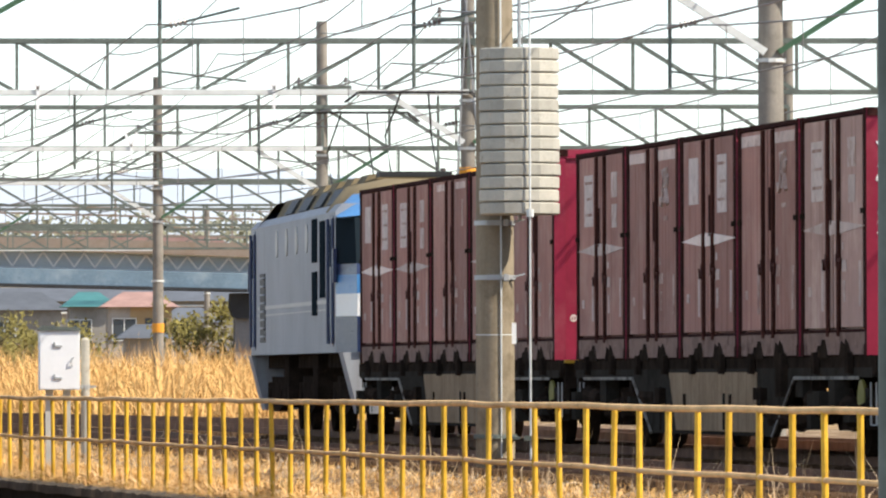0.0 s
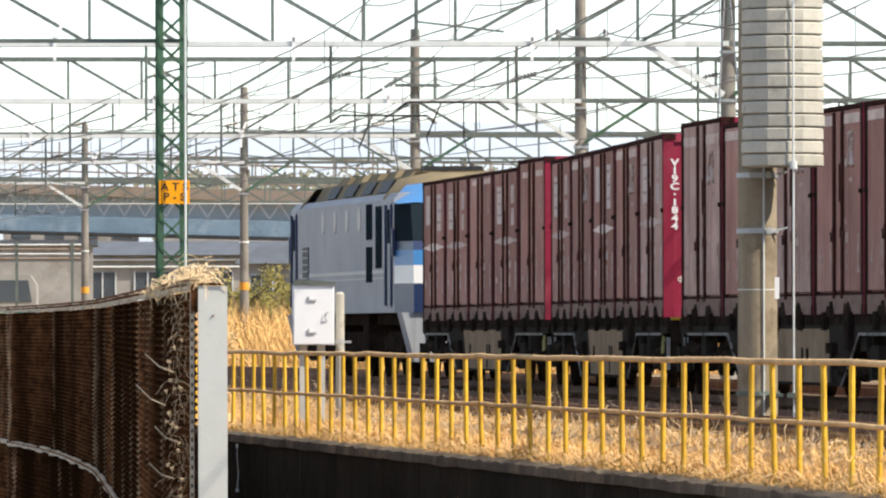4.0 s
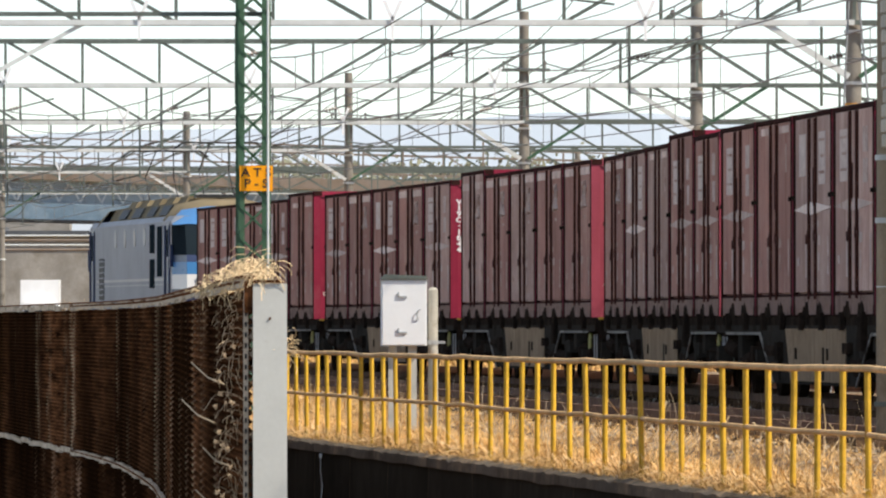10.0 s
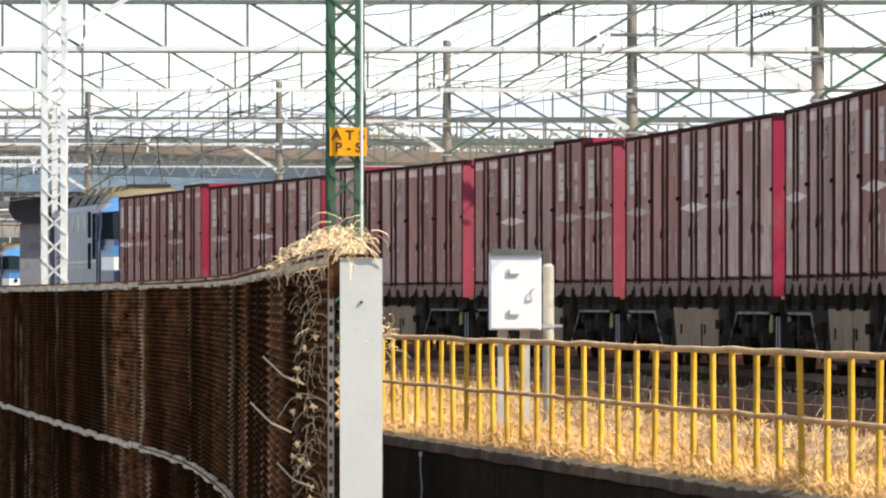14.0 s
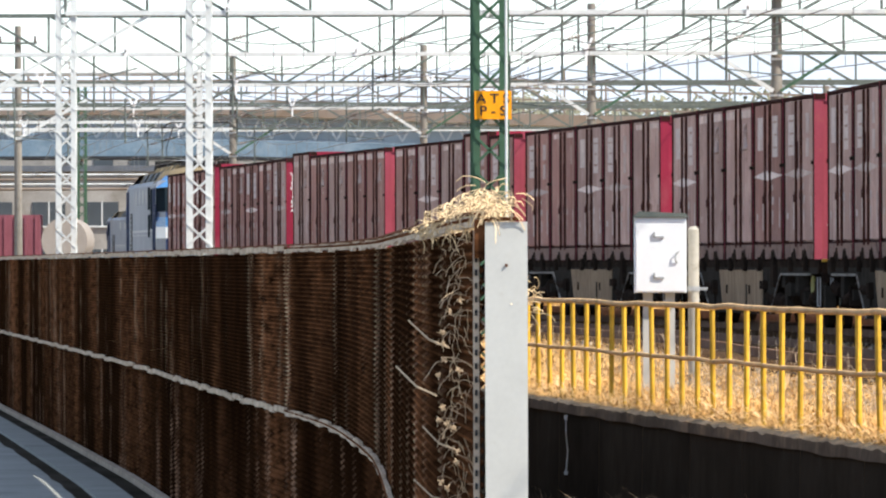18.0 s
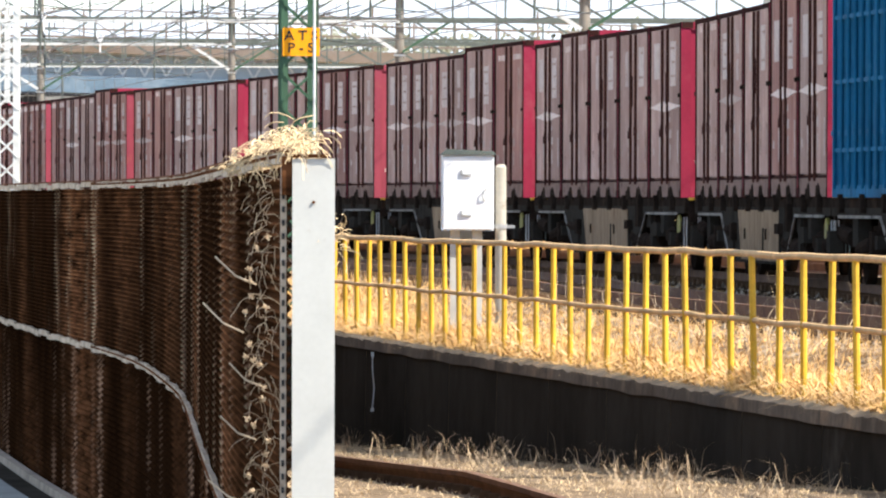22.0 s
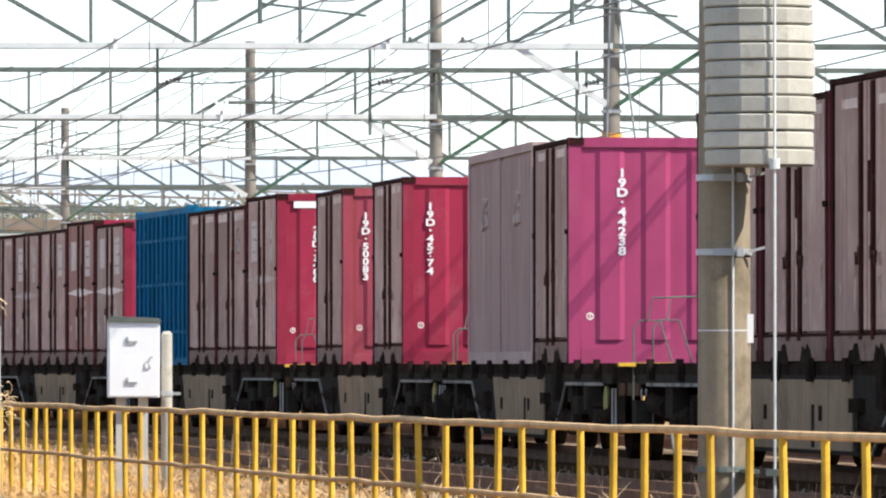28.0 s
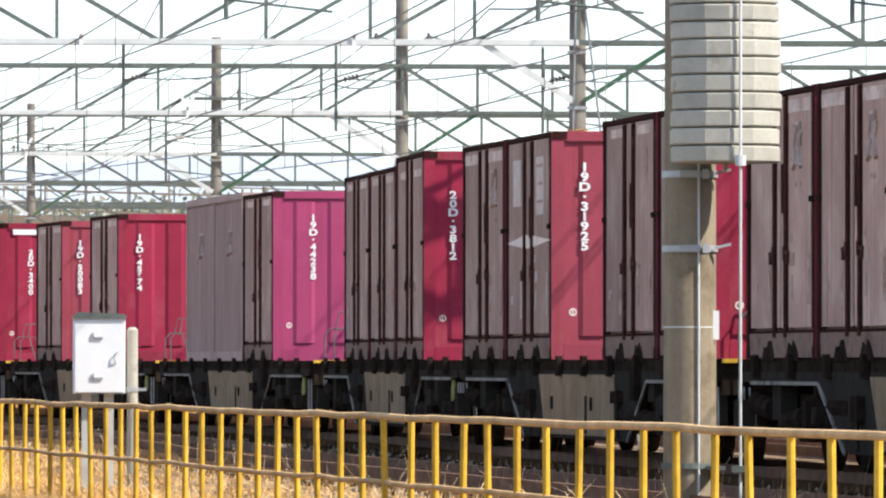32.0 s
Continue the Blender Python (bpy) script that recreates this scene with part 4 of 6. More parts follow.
# ---- overhead wires ----
SPAN_S = [float(np.interp(g[0], RUN_Y, RUN_S)) for g in GANTRIES]
SPAN_S = [SPAN_S[0] - 98, SPAN_S[0] - 49] + SPAN_S + [SPAN_S[-1] + 45]


def overhead(off, contact=5.15, messenger=6.15, sag=0.55):
    w = thing("overhead_wire", on_track(SPAN_S[2], off), "overhead contact wire with droppers above a track", "overhead wire", "overhead wires")
    o = on_track(SPAN_S[2], off)
    mc, mm = [], []
    for k, (a, b) in enumerate(zip(SPAN_S[:-1], SPAN_S[1:])):
        zig = 0.2 if k % 2 else -0.2
        pa, pb = on_track(a, off + zig), on_track(b, off - zig)
        n = 8
        pts_m, pts_c = [], []
        for i in range(n + 1):
            f = i / n
            p = pa.lerp(pb, f) - o
            pts_m.append(p + Vector((0, 0, messenger - 4 * sag * f * (1 - f))))
            pts_c.append(p + Vector((0, 0, contact)))
        mm += pts_m[:-1]
        mc += pts_c[:-1]
        if k > 0:
            for i in range(1, n):
                part("dropper", Mesh().tube(pts_c[i], pts_m[i], 0.008, None, 4), M_WIRE, w)
    part("contact_wire", Mesh().path(mc, 0.012, 4), M_WIRE, w)
    part("messenger_wire", Mesh().path(mm, 0.013, 4), M_WIRE, w)
    for k, s in enumerate(SPAN_S[2:9]):
        p = on_track(s, off) - o
        m = Mesh()
        m.tube(p + Vector((0, 0, 6.75)), p + Vector((0, 0, 5.2)), 0.03, None, 6)
        m.tube(p + Vector((0, 0, 6.1)), p + Vector((1.2, 0, 6.4)), 0.022, None, 6)
        m.tube(p + Vector((0, 0, 5.45)), p + Vector((1.3, 0, 5.3)), 0.018, None, 6)
        part("steady_arm", m, M_DARKSTEEL, w)
        m = Mesh()
        for q in range(4):
            m.tube(p + Vector((0.15 + q * 0.07, 0, 6.14 + q * 0.018)), p + Vector((0.19 + q * 0.07, 0, 6.15 + q * 0.018)), 0.06, 0.04, 8)
        part("insulator", m, M_INSUL, w)


for off in (1.225, -2.6, 5.1, 8.9):
    overhead(off)


def feeder(offs, z, sag, r, label, shift=0):
    """Line wires hung from pole to pole."""
    m = Mesh()
    for off in offs:
        pts = []
        for a, b in zip(GANTRIES[:-1], GANTRIES[1:]):
            pa, pb = Vector((a[2] + off, a[0], z)), Vector((b[2] + off, b[0], z))
            for i in range(8):
                f = i / 8
                pts.append(pa.lerp(pb, f) - Vector((0, 0, 4 * sag * f * (1 - f))))
        first, second = pts[0], pts[8]
        pts = [first + (first - second) * 1.6 - Vector((0, 0, 0)), first + (first - second) * 0.8 - Vector((0, 0, 4 * sag * 0.25)), *pts]
        m.path(pts, r, 4)
    return tagged(part("line_wire", m, M_WIRE), label, "line wire", "line wires")


feeder((-0.6, 0.6), 8.5, 0.7, 0.02, "pair of dark line wires hung between the poles")
feeder((0.0,), 9.7, 0.5, 0.016, "single dark wire along the pole tops")
feeder((-1.6,), 7.4, 0.6, 0.018, "dark cable sagging between the poles")
feeder((-5.2, -7.5), 7.6, 0.6, 0.014, "thin wires sagging between the gantries")
guy = Mesh()
guy.tube((8.7, 118, -0.3), (12.0, 160, 9.0), 0.02, None, 5)
guy.tube((9.7, 118, -0.3), (11.9, 160, 9.4), 0.02, None, 5)
tagged(part("guy_wire", guy, M_WIRE), "pair of dark guy wires staying a pole", "guy wire")

# ---- overpass, station roofs and distance ----
bridge = thing("road_overpass", (0, 430, 0), "pale blue girder overpass crossing the railway", "overpass")


def ramp_z(x, z, fall):
    """The height at x of a member that lies at z in the west and falls towards the east."""
    return z - fall * (max(x, -12.0) + 10.0)


def ramp(y0, y1, low, high, x0=-60.0, x1=40.0):
    """A long sloping member, with its under edge and upper edge as (height, fall)."""
    m = Mesh()
    m.strip([[(x, y0, ramp_z(x, *low)), (x, y1, ramp_z(x, *low)), (x, y1, ramp_z(x, *high)), (x, y0, ramp_z(x, *high))] for x in (x0, -12.0, x1)], close=True)
    return m


LOW, MID, TOP, DECKTOP = (6.16, 0.0252), (6.93, 0.0244), (8.13, 0.0376), (8.55, 0.0276)
part("lower_girder", ramp(-2.1, 2.1, LOW, MID), M_BLUEPLATE, bridge, "dull blue lower girder plate")
part("girder", ramp(-1.6, 2.0, MID, TOP), M_BLUEGIRDER, bridge)
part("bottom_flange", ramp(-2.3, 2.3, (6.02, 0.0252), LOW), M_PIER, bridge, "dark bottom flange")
part("deck", ramp(-2.4, 2.4, TOP, DECKTOP), M_DECKBROWN, bridge)
for i in range(94):
    x = -59 + i * 1.05
    m = Mesh()
    m.bar((x, -1.75, ramp_z(x, *MID) + 0.1), (x + 0.52, -1.75, ramp_z(x, *TOP) - 0.1), 0.085)
    m.bar((x + 0.52, -1.75, ramp_z(x, *TOP) - 0.1), (x + 1.05, -1.75, ramp_z(x, *MID) + 0.1), 0.085)
    part("web_bar", m, M_WHITESTEEL, bridge)
for (z, fall), r in ((MID, 0.10), (TOP, 0.09)):
    m = Mesh()
    for xa, xb in ((-60, -12), (-12, 40)):
        m.bar((xa, -1.78, ramp_z(xa, z, fall)), (xb, -1.78, ramp_z(xb, z, fall)), r)
    part("web_rail", m, M_WHITESTEEL, bridge, "pale pipe along the girder")
for x, w in ((-13.4, 3.5), (19.2, 1.7), (-42, 3.5)):
    part("pier", Mesh().box((x, 0, 2.1), (w * 0.8, 2, 5.2)), M_SHAFT, bridge)
    top = ramp_z(x, 5.95, 0.0252)
    m = Mesh()
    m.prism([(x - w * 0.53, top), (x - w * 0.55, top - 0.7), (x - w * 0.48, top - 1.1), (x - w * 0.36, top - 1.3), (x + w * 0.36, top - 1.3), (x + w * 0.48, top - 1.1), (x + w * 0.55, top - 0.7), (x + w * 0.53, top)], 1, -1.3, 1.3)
    part("pier_head", m, M_PIER, bridge, "pier hammerhead darkened as in the deck's shade")
for i in range(50):
    x = -59.5 + i * 2.0
    z = ramp_z(x, 8.5, 0.0276)
    m = Mesh()
    m.bar((x, 1.5, z), (x, 1.5, z + (1.7 if i % 4 else 2.3)), 0.09)
    if i % 2:
        m.bar((x, 1.5, z + 1.5), (x + 2.0, 1.5, z + 0.2), 0.06)
    part("truss_post", m, M_DECKBROWN, bridge, "hazy brown truss post")
for up, r in ((0.35, 0.10), (0.75, 0.08), (1.3, 0.10), (1.7, 0.07)):
    m = Mesh()
    for xa, xb in ((-60, -12), (-12, 40)):
        m.bar((xa, 1.5, ramp_z(xa, 8.55 + up, 0.0276)), (xb, 1.5, ramp_z(xb, 8.55 + up, 0.0276)), r)
    part("truss_chord", m, M_DECKBROWN, bridge, "hazy brown truss chord")
far_pole = thing("line_pole", (-20.9, 410, -0.4), "tall weathered concrete line pole with pale braces in the yard", "pole")
part("shaft", Mesh().tube((0, 0, 0), (0, 0, 12.4), 0.2, 0.15, 14), M_POLE, far_pole, smooth=True)
for sx in (-1, 1):
    part("brace", Mesh().bar((0, -0.2, 7.2), (sx * 3.2, -0.2, 9.0), 0.14), M_WHITESTEEL, far_pole, "pale diagonal brace")
part("cross_arm", Mesh().box((0, -0.2, 11.6), (1.8, 0.1, 0.1)), M_DARKSTEEL, far_pole)
for sx in (-0.8, 0.0, 0.8):
    part("insulator", Mesh().tube((sx, -0.2, 11.65), (sx, -0.2, 11.95), 0.07, 0.04, 8), M_INSUL, far_pole)


def house(name, x, y, w, d, h, wall, roof_mat, label, hip=0.8, base=-0.5):
    hs = thing(name, (x, y, base), label, "house", "houses behind the railway")
    m = Mesh()
    m.span((-w / 2, -d / 2, 0), (w / 2, d / 2, h))
    part("wall", m, wall, hs)
    m = Mesh()
    e, r = 0.5, h + hip * 2.0
    a = [(-w / 2 - e, -d / 2 - e, h - 0.1), (w / 2 + e, -d / 2 - e, h - 0.1), (w / 2 + e, d / 2 + e, h - 0.1), (-w / 2 - e, d / 2 + e, h - 0.1), (-w / 4, 0, r), (w / 4, 0, r)]
    m.add(a, [(0, 1, 5, 4), (2, 3, 4, 5), (1, 2, 5), (3, 0, 4), (0, 3, 2, 1)])
    part("roof", m, roof_mat, hs)
    n = max(2, int(w / 2.6))
    for fl in range(2 if h > 4 else 1):
        for i in range(n):
            if (i + fl) % 3 == 2:
                continue
            xx = -w / 2 + w * (i + 0.5) / n
            m = Mesh()
            m.box((xx, -d / 2 - 0.03, 1.5 + 2.7 * fl), (1.3, 0.06, 1.2))
            win = part("window", m, M_WINDOW, hs)
            m = Mesh()
            for dx in (-0.68, 0, 0.68):
                m.box((xx + dx, -d / 2 - 0.05, 1.5 + 2.7 * fl), (0.06, 0.08, 1.3))
            for dz in (-0.63, 0.63):
                m.box((xx, -d / 2 - 0.05, 1.5 + 2.7 * fl + dz), (1.42, 0.08, 0.06))
            part("window_frame", m, M_WHITESTEEL, win)
    return hs


pink = house("house", 15.5, 490, 3.6, 6, 5.6, M_HOUSEWHITE, M_ROOFPINK, "pale and ochre two-storey house with a faded red roof", 0.4)
part("ochre_wall", Mesh().span((-0.55, -3.05, 0), (1.83, -2.98, 5.5)), M_HOUSEWALL, pink, "ochre rendered front")
for x in (0.5, 1.3):
    part("window", Mesh().box((x, -3.07, 4.35), (0.42, 0.06, 1.0)), M_WINDOW, pink)
house("house", 12.9, 500, 2.4, 6, 5.7, M_HOUSEWHITE, M_ROOFGREEN, "pale two-storey house with a teal roof", 0.4)
house("house", 15.2, 470, 2.2, 5, 3.7, M_HOUSEWHITE, M_ROOFTILE, "low pale house with a dark tiled roof", 0.35)
house("house", 9.2, 512, 4.6, 6, 5.6, M_HOUSEWHITE, M_ROOFTILE, "pale house with a broad grey tiled roof", 0.5)
house("house", 19.0, 505, 3.0, 6, 4.8, M_HOUSEWHITE, M_ROOFTILE, "pale two-storey house beside the overpass pier", 0.4)
house("house", -34, 480, 14, 8, 3.6, M_HOUSEWHITE, M_ROOFTILE, "long pale station building with a grey roof", 0.4)
M_DULLPINK = mat("dull_pink_paint", (0.24, 0.085, 0.105), 0.8, 0, 0.15, 0.8, 12, spec=0.05)
for x, y, z in ((-25.6, 425, 2.5), (-28.6, 425, 2.5), (-22.0, 430, 2.5)):
    pk = thing("parked_container", (x, y, 0.0), "faded pink-red freight container standing in the yard", "container", "containers in the yard")
    m = Mesh()
    m.span((-1.2, -1.2, 0.9), (1.2, 1.2, 0.9 + z))
    part("body", m, M_DULLPINK, pk)
    for k in range(5):
        part("rib", Mesh().box((-1.0 + 0.5 * k, -1.22, 0.9 + z / 2), (0.12, 0.06, z - 0.2)), M_DULLPINK, pk)
    m = Mesh()
    m.span((-1.2, -1.0, -0.3), (1.2, 1.0, 0.9))
    part("flat_wagon", m, M_WAGONDARK, pk)
tk = thing("tank_wagon", (-18.6, 410, 0.0), "pale stainless tank wagon parked in the yard", "tank wagon")
part("tank", Mesh().tube((0, -4, 2.1), (0, 4, 2.1), 1.05, None, 24), M_TANK, tk, smooth=True)
part("underframe", Mesh().box((0, 0, 0.35), (2.2, 9, 1.5)), M_WAGONDARK, tk)
portal = thing("white_portal", (-10.7, 350, -0.4), "white steel tube portal beside the lattice mast", "portal frame")
part("beam", Mesh().path([(0, 0, 8.95), (-10.8, 0, 8.95), (-11.7, 0, 8.75), (-12.1, 0, 8.1), (-12.1, 0, 0)], 0.14, 8), M_WHITESTEEL, portal, smooth=True)
part("strut", Mesh().bar((-7.0, 0, 8.8), (-12.1, 0, 5.4), 0.17), M_WHITESTEEL, portal)
part("lower_beam", Mesh().bar((0, 0, 7.0), (-12.1, 0, 7.0), 0.11), M_WHITESTEEL, portal)
part("post", Mesh().bar((0, 0, 0), (0, 0, 9.0), 0.22), M_WHITESTEEL, portal)


def tree(name, x, y, h, spread, seed, label):
    """A tapered trunk with limbs and a crown of many small leaf clumps."""
    r = random.Random(seed)
    t = thing(name, (x, y, -0.4), label, "tree")
    m = Mesh()
    m.tube((0, 0, 0), (0.1, 0, h * 0.55), h * 0.035, h * 0.018, 8)
    tips = []
    for k in range(9):
        a, e = r.uniform(0, math.tau), r.uniform(0.5, 1.1)
        p = Vector((0.05, 0, h * r.uniform(0.25, 0.55)))
        q = p + Vector((math.cos(a) * spread * 0.5, math.sin(a) * spread * 0.5, h * 0.3 * e))
        m.tube(p, q, h * 0.014, h * 0.005, 6)
        tips.append(q)
    part("trunk", m, M_TRUNK, t)
    m = Mesh()
    for q in tips * 3:
        c = q + Vector((r.gauss(0, spread * 0.16), r.gauss(0, spread * 0.16), r.gauss(0, h * 0.09)))
        rad = spread * r.uniform(0.12, 0.24)
        for _ in range(60):
            d = Vector((r.gauss(0, 1), r.gauss(0, 1), r.gauss(0, 1))).normalized() * rad * r.uniform(0.5, 1.1)
            s = 0.11 * r.uniform(0.6, 1.4)
            u = Vector((r.gauss(0, 1), r.gauss(0, 1), r.gauss(0, 1))).normalized() * s
            v = u.orthogonal().normalized() * s * 0.7
            m.add([c + d - u, c + d + v, c + d + u, c + d - v], [(0, 1, 2, 3)])
    part("crown", m, M_LEAF, t)
    return t


tree("tree", 9.3, 440, 4.8, 4.2, 1, "dusty olive tree in front of the houses")
tree("tree", 7.7, 446, 4.2, 3.4, 2, "low olive bush in front of the houses")
tree("tree", 16.9, 436, 5.5, 3.2, 3, "leafy olive tree beside the overpass pier")
tree("tree", 17.6, 432, 3.6, 2.6, 4, "low olive bush beside the overpass pier")
tree("tree", 5.7, 444, 4.6, 3.6, 5, "dusty olive tree by the yard")


def block(x, y, w, d, h, label, n_win, floors=1):
    """A flat-roofed railway building with rows of framed windows."""
    b = thing("railway_building", (x, y, -0.5), label, "building", "buildings behind the railway")
    part("wall", Mesh().span((-w / 2, -d / 2, 0), (w / 2, d / 2, h)), M_HOUSEWHITE, b)
    part("roof", Mesh().span((-w / 2 - 0.3, -d / 2 - 0.4, h), (w / 2 + 0.3, d / 2 + 0.4, h + 0.35)), M_ROOFTILE, b)
    for f in range(floors):
        for i in range(n_win):
            xx = -w / 2 + w * (i + 0.5) / n_win
            z = 1.7 + 2.8 * f
            win = part("window", Mesh().box((xx, -d / 2 - 0.03, z), (w / n_win * 0.62, 0.06, 1.4)), M_WINDOW, b)
            part("window_frame", Mesh().box((xx, -d / 2 - 0.06, z), (0.07, 0.06, 1.4)), M_WHITESTEEL, win)
            part("sill", Mesh().box((xx, -d / 2 - 0.08, z - 0.75), (w / n_win * 0.68, 0.16, 0.10)), M_WHITESTEEL, win)
    return b


block(-8.5, 505, 13.0, 8, 6.5, "beige railway office with wide windows", 6)
block(-25, 530, 22, 8, 7.0, "grey railway office with two rows of windows", 7, 2)
block(-46, 520, 20, 8, 7.0, "low grey depot building with wide windows", 6)
shed = thing("depot_shed", (-12, 545, -0.5), "long low depot shed with a grey roof", "shed")
part("wall", Mesh().span((-60, -4, 0), (52, 4, 6.3)), M_HOUSEWHITE, shed)
part("roof", Mesh().prism([(-4.6, 6.3), (4.6, 6.3), (0, 7.2)], 0, -60.5, 52.5), M_ROOFTILE, shed)
for i in range(17):
    x = -38 + i * 3.7
    win = part("window", Mesh().box((x, -4.03, 4.35), (2.5, 0.06, 1.7)), M_WINDOW, shed)
    m = Mesh()
    for dx in (-1.25, -0.42, 0.42, 1.25):
        m.box((x + dx, -4.08, 4.35), (0.08, 0.08, 1.8))
    m.box((x, -4.08, 3.47), (2.6, 0.1, 0.1))
    part("window_frame", m, M_WHITESTEEL, win)
for z in (5.55, 6.0):
    part("gutter_pipe", Mesh().tube((-60, -4.3, z), (52, -4.3, z), 0.07, None, 6), M_WHITESTEEL, shed)
van = thing("white_truck", (-10.4, 470, -0.5), "white box truck parked by the railway office", "truck")
part("box_body", Mesh().box((0, 0, 2.35), (2.1, 4.0, 3.0)), M_WHITE, van)
part("cab", Mesh().prism([(-1.0, 0.4), (1.0, 0.4), (1.0, 1.7), (0.85, 2.6), (-0.85, 2.6), (-1.0, 1.7)], 1, -3.6, -2.0), M_WHITE, van)
part("windscreen", Mesh().box((0, -3.62, 2.0), (1.6, 0.04, 0.8)), M_WINDOW, van)
for sx in (-0.8, 0.8):
    for yy in (-2.9, 1.2):
        part("wheel", Mesh().tube((sx - 0.1, yy, 0.4), (sx + 0.1, yy, 0.4), 0.4, None, 14), M_BLACK, van)
M_PARKEDCAR = mat("dusty_cream_paint", (0.30, 0.285, 0.255), 0.7, 0, 0.1, 1, 12, spec=0.1)
car = thing("parked_railcar", (-6.4, 478, -0.3), "pale railcar with a large dark windscreen parked in the yard", "railcar")
part("body", Mesh().prism([(-1.35, 0.9), (1.35, 0.9), (1.35, 3.9), (1.0, 4.4), (-1.0, 4.4), (-1.35, 3.9)], 1, -6, 8), M_PARKEDCAR, car)
part("windscreen", Mesh().prism([(-1.1, 2.9), (1.1, 2.9), (0.9, 4.1), (-0.9, 4.1)], 1, -6.05, -5.95), M_WINDOW, car)
part("bumper_band", Mesh().box((0, -6.05, 2.3), (2.6, 0.1, 0.35)), M_ROOFGREEN, car, "teal front band")
part("underframe", Mesh().box((0, 1, 0.5), (2.2, 12, 1.0)), M_WAGONDARK, car)
rack = thing("pipe_rack", (-10, 460, -0.4), "raised rack of pale and rusty pipes in the yard", "pipe rack")
for z, r, mm in ((6.05, 0.05, M_WHITESTEEL), (5.8, 0.06, M_DECKBROWN), (5.55, 0.05, M_WHITESTEEL), (5.3, 0.07, M_DECKBROWN)):
    part("pipe", Mesh().tube((-26, 0, z), (7.5, 0, z), r, None, 8), mm, rack)
for x in (-24, -17, -10, -3, 4, 7):
    part("post", Mesh().bar((x, 0, 0), (x, 0, 6.2), 0.16), M_DARKSTEEL, rack)
for x, y in ((-18.4, 420),):
    mast = thing("lattice_mast", (x, y, -0.4), "slim grey-green lattice mast in the yard", "mast", "masts in the yard")
    ch, la = Mesh(), Mesh()
    lattice((ch, la), (0, 0), 0.45, 0, 9.8)
    frame_ob = part("mast_frame", ch, M_GREENSTEEL, mast)
    part("lacing", la, M_GREENSTEEL, frame_ob)
    part("side_arm", Mesh().bar((-2.4, 0, 8.9), (1.2, 0, 8.9), 0.10), M_DARKSTEEL, mast)
rng = random.Random(8)
x = -75.0
while x < 62:
    w = rng.uniform(5, 13)
    h = rng.uniform(9.0, 10.1) + (rng.uniform(0.0, 1.6) if x > 4 else 0.0)
    far = thing("far_building", (x + w / 2, 560 + rng.uniform(-8, 8), -0.5), "low brownish building far beyond the overpass", "building", "far buildings")
    part("wall", Mesh().span((-w / 2, -4, 0), (w / 2, 4, h)), M_HOUSEWHITE, far)
    part("roof", Mesh().prism([(-w / 2 - 0.3, h), (w / 2 + 0.3, h), (w / 2 - 0.8, h + 0.5), (-w / 2 + 0.8, h + 0.5)], 1, -4.4, 4.4), rng.choice((M_ROOFPINK, M_ROOFTILE, M_ROOFPINK)), far)
    for i in range(int(w / 2.2)):
        part("window", Mesh().box((-w / 2 + 1.2 + i * 2.2, -4.03, h - 1.2), (1.2, 0.06, 0.9)), M_WINDOW, far)
    x += w + rng.uniform(0.2, 2.5)
# greyed olive: distance haze painted into the leaf colour
M_FARTREE = mat("haze_paled_foliage", (0.215, 0.215, 0.155), 0.95, 0, 0.35, 0.3, 4, spec=0.0)
rng = random.Random(17)
woods = Mesh()
for _ in range(520):
    c = Vector((rng.uniform(2, 68), rng.uniform(585, 610), rng.uniform(8.2, 11.6) + 0.6 * math.sin(_ * 0.7)))
    for _k in range(26):
        d = Vector((rng.gauss(0, 1.0), rng.gauss(0, 1.0), rng.gauss(0, 0.45)))
        u = Vector((rng.gauss(0, 1), rng.gauss(0, 1), rng.gauss(0, 1))).normalized() * rng.uniform(0.12, 0.3)
        v = u.orthogonal().normalized() * 0.2
        woods.add([c + d - u, c + d + v, c + d + u, c + d - v], [(0, 1, 2, 3)])
for i in range(60):
    x = 2 + i * 1.12
    woods.tube((x, 600, -0.5), (x + rng.gauss(0, 0.3), 600, 10.0), 0.22, 0.08, 5)
tagged(part("far_woods", woods, M_FARTREE), "olive belt of trees, paled as by haze, beyond the houses", "trees", kind="stuff")
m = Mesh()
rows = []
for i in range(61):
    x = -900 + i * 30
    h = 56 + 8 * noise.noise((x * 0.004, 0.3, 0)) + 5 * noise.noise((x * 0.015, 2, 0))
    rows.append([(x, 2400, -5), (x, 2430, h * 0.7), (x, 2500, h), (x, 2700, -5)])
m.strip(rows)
tagged(part("backdrop_hills", m, M_HILL), "distant hills in a haze-blue colour", "hills", kind="structure")

# ---- the freight train ----
CL, CW = 3.70, 2.45     # twelve-foot container
DECK = 1.05
CAR, SLOT = 20.4, 3.79


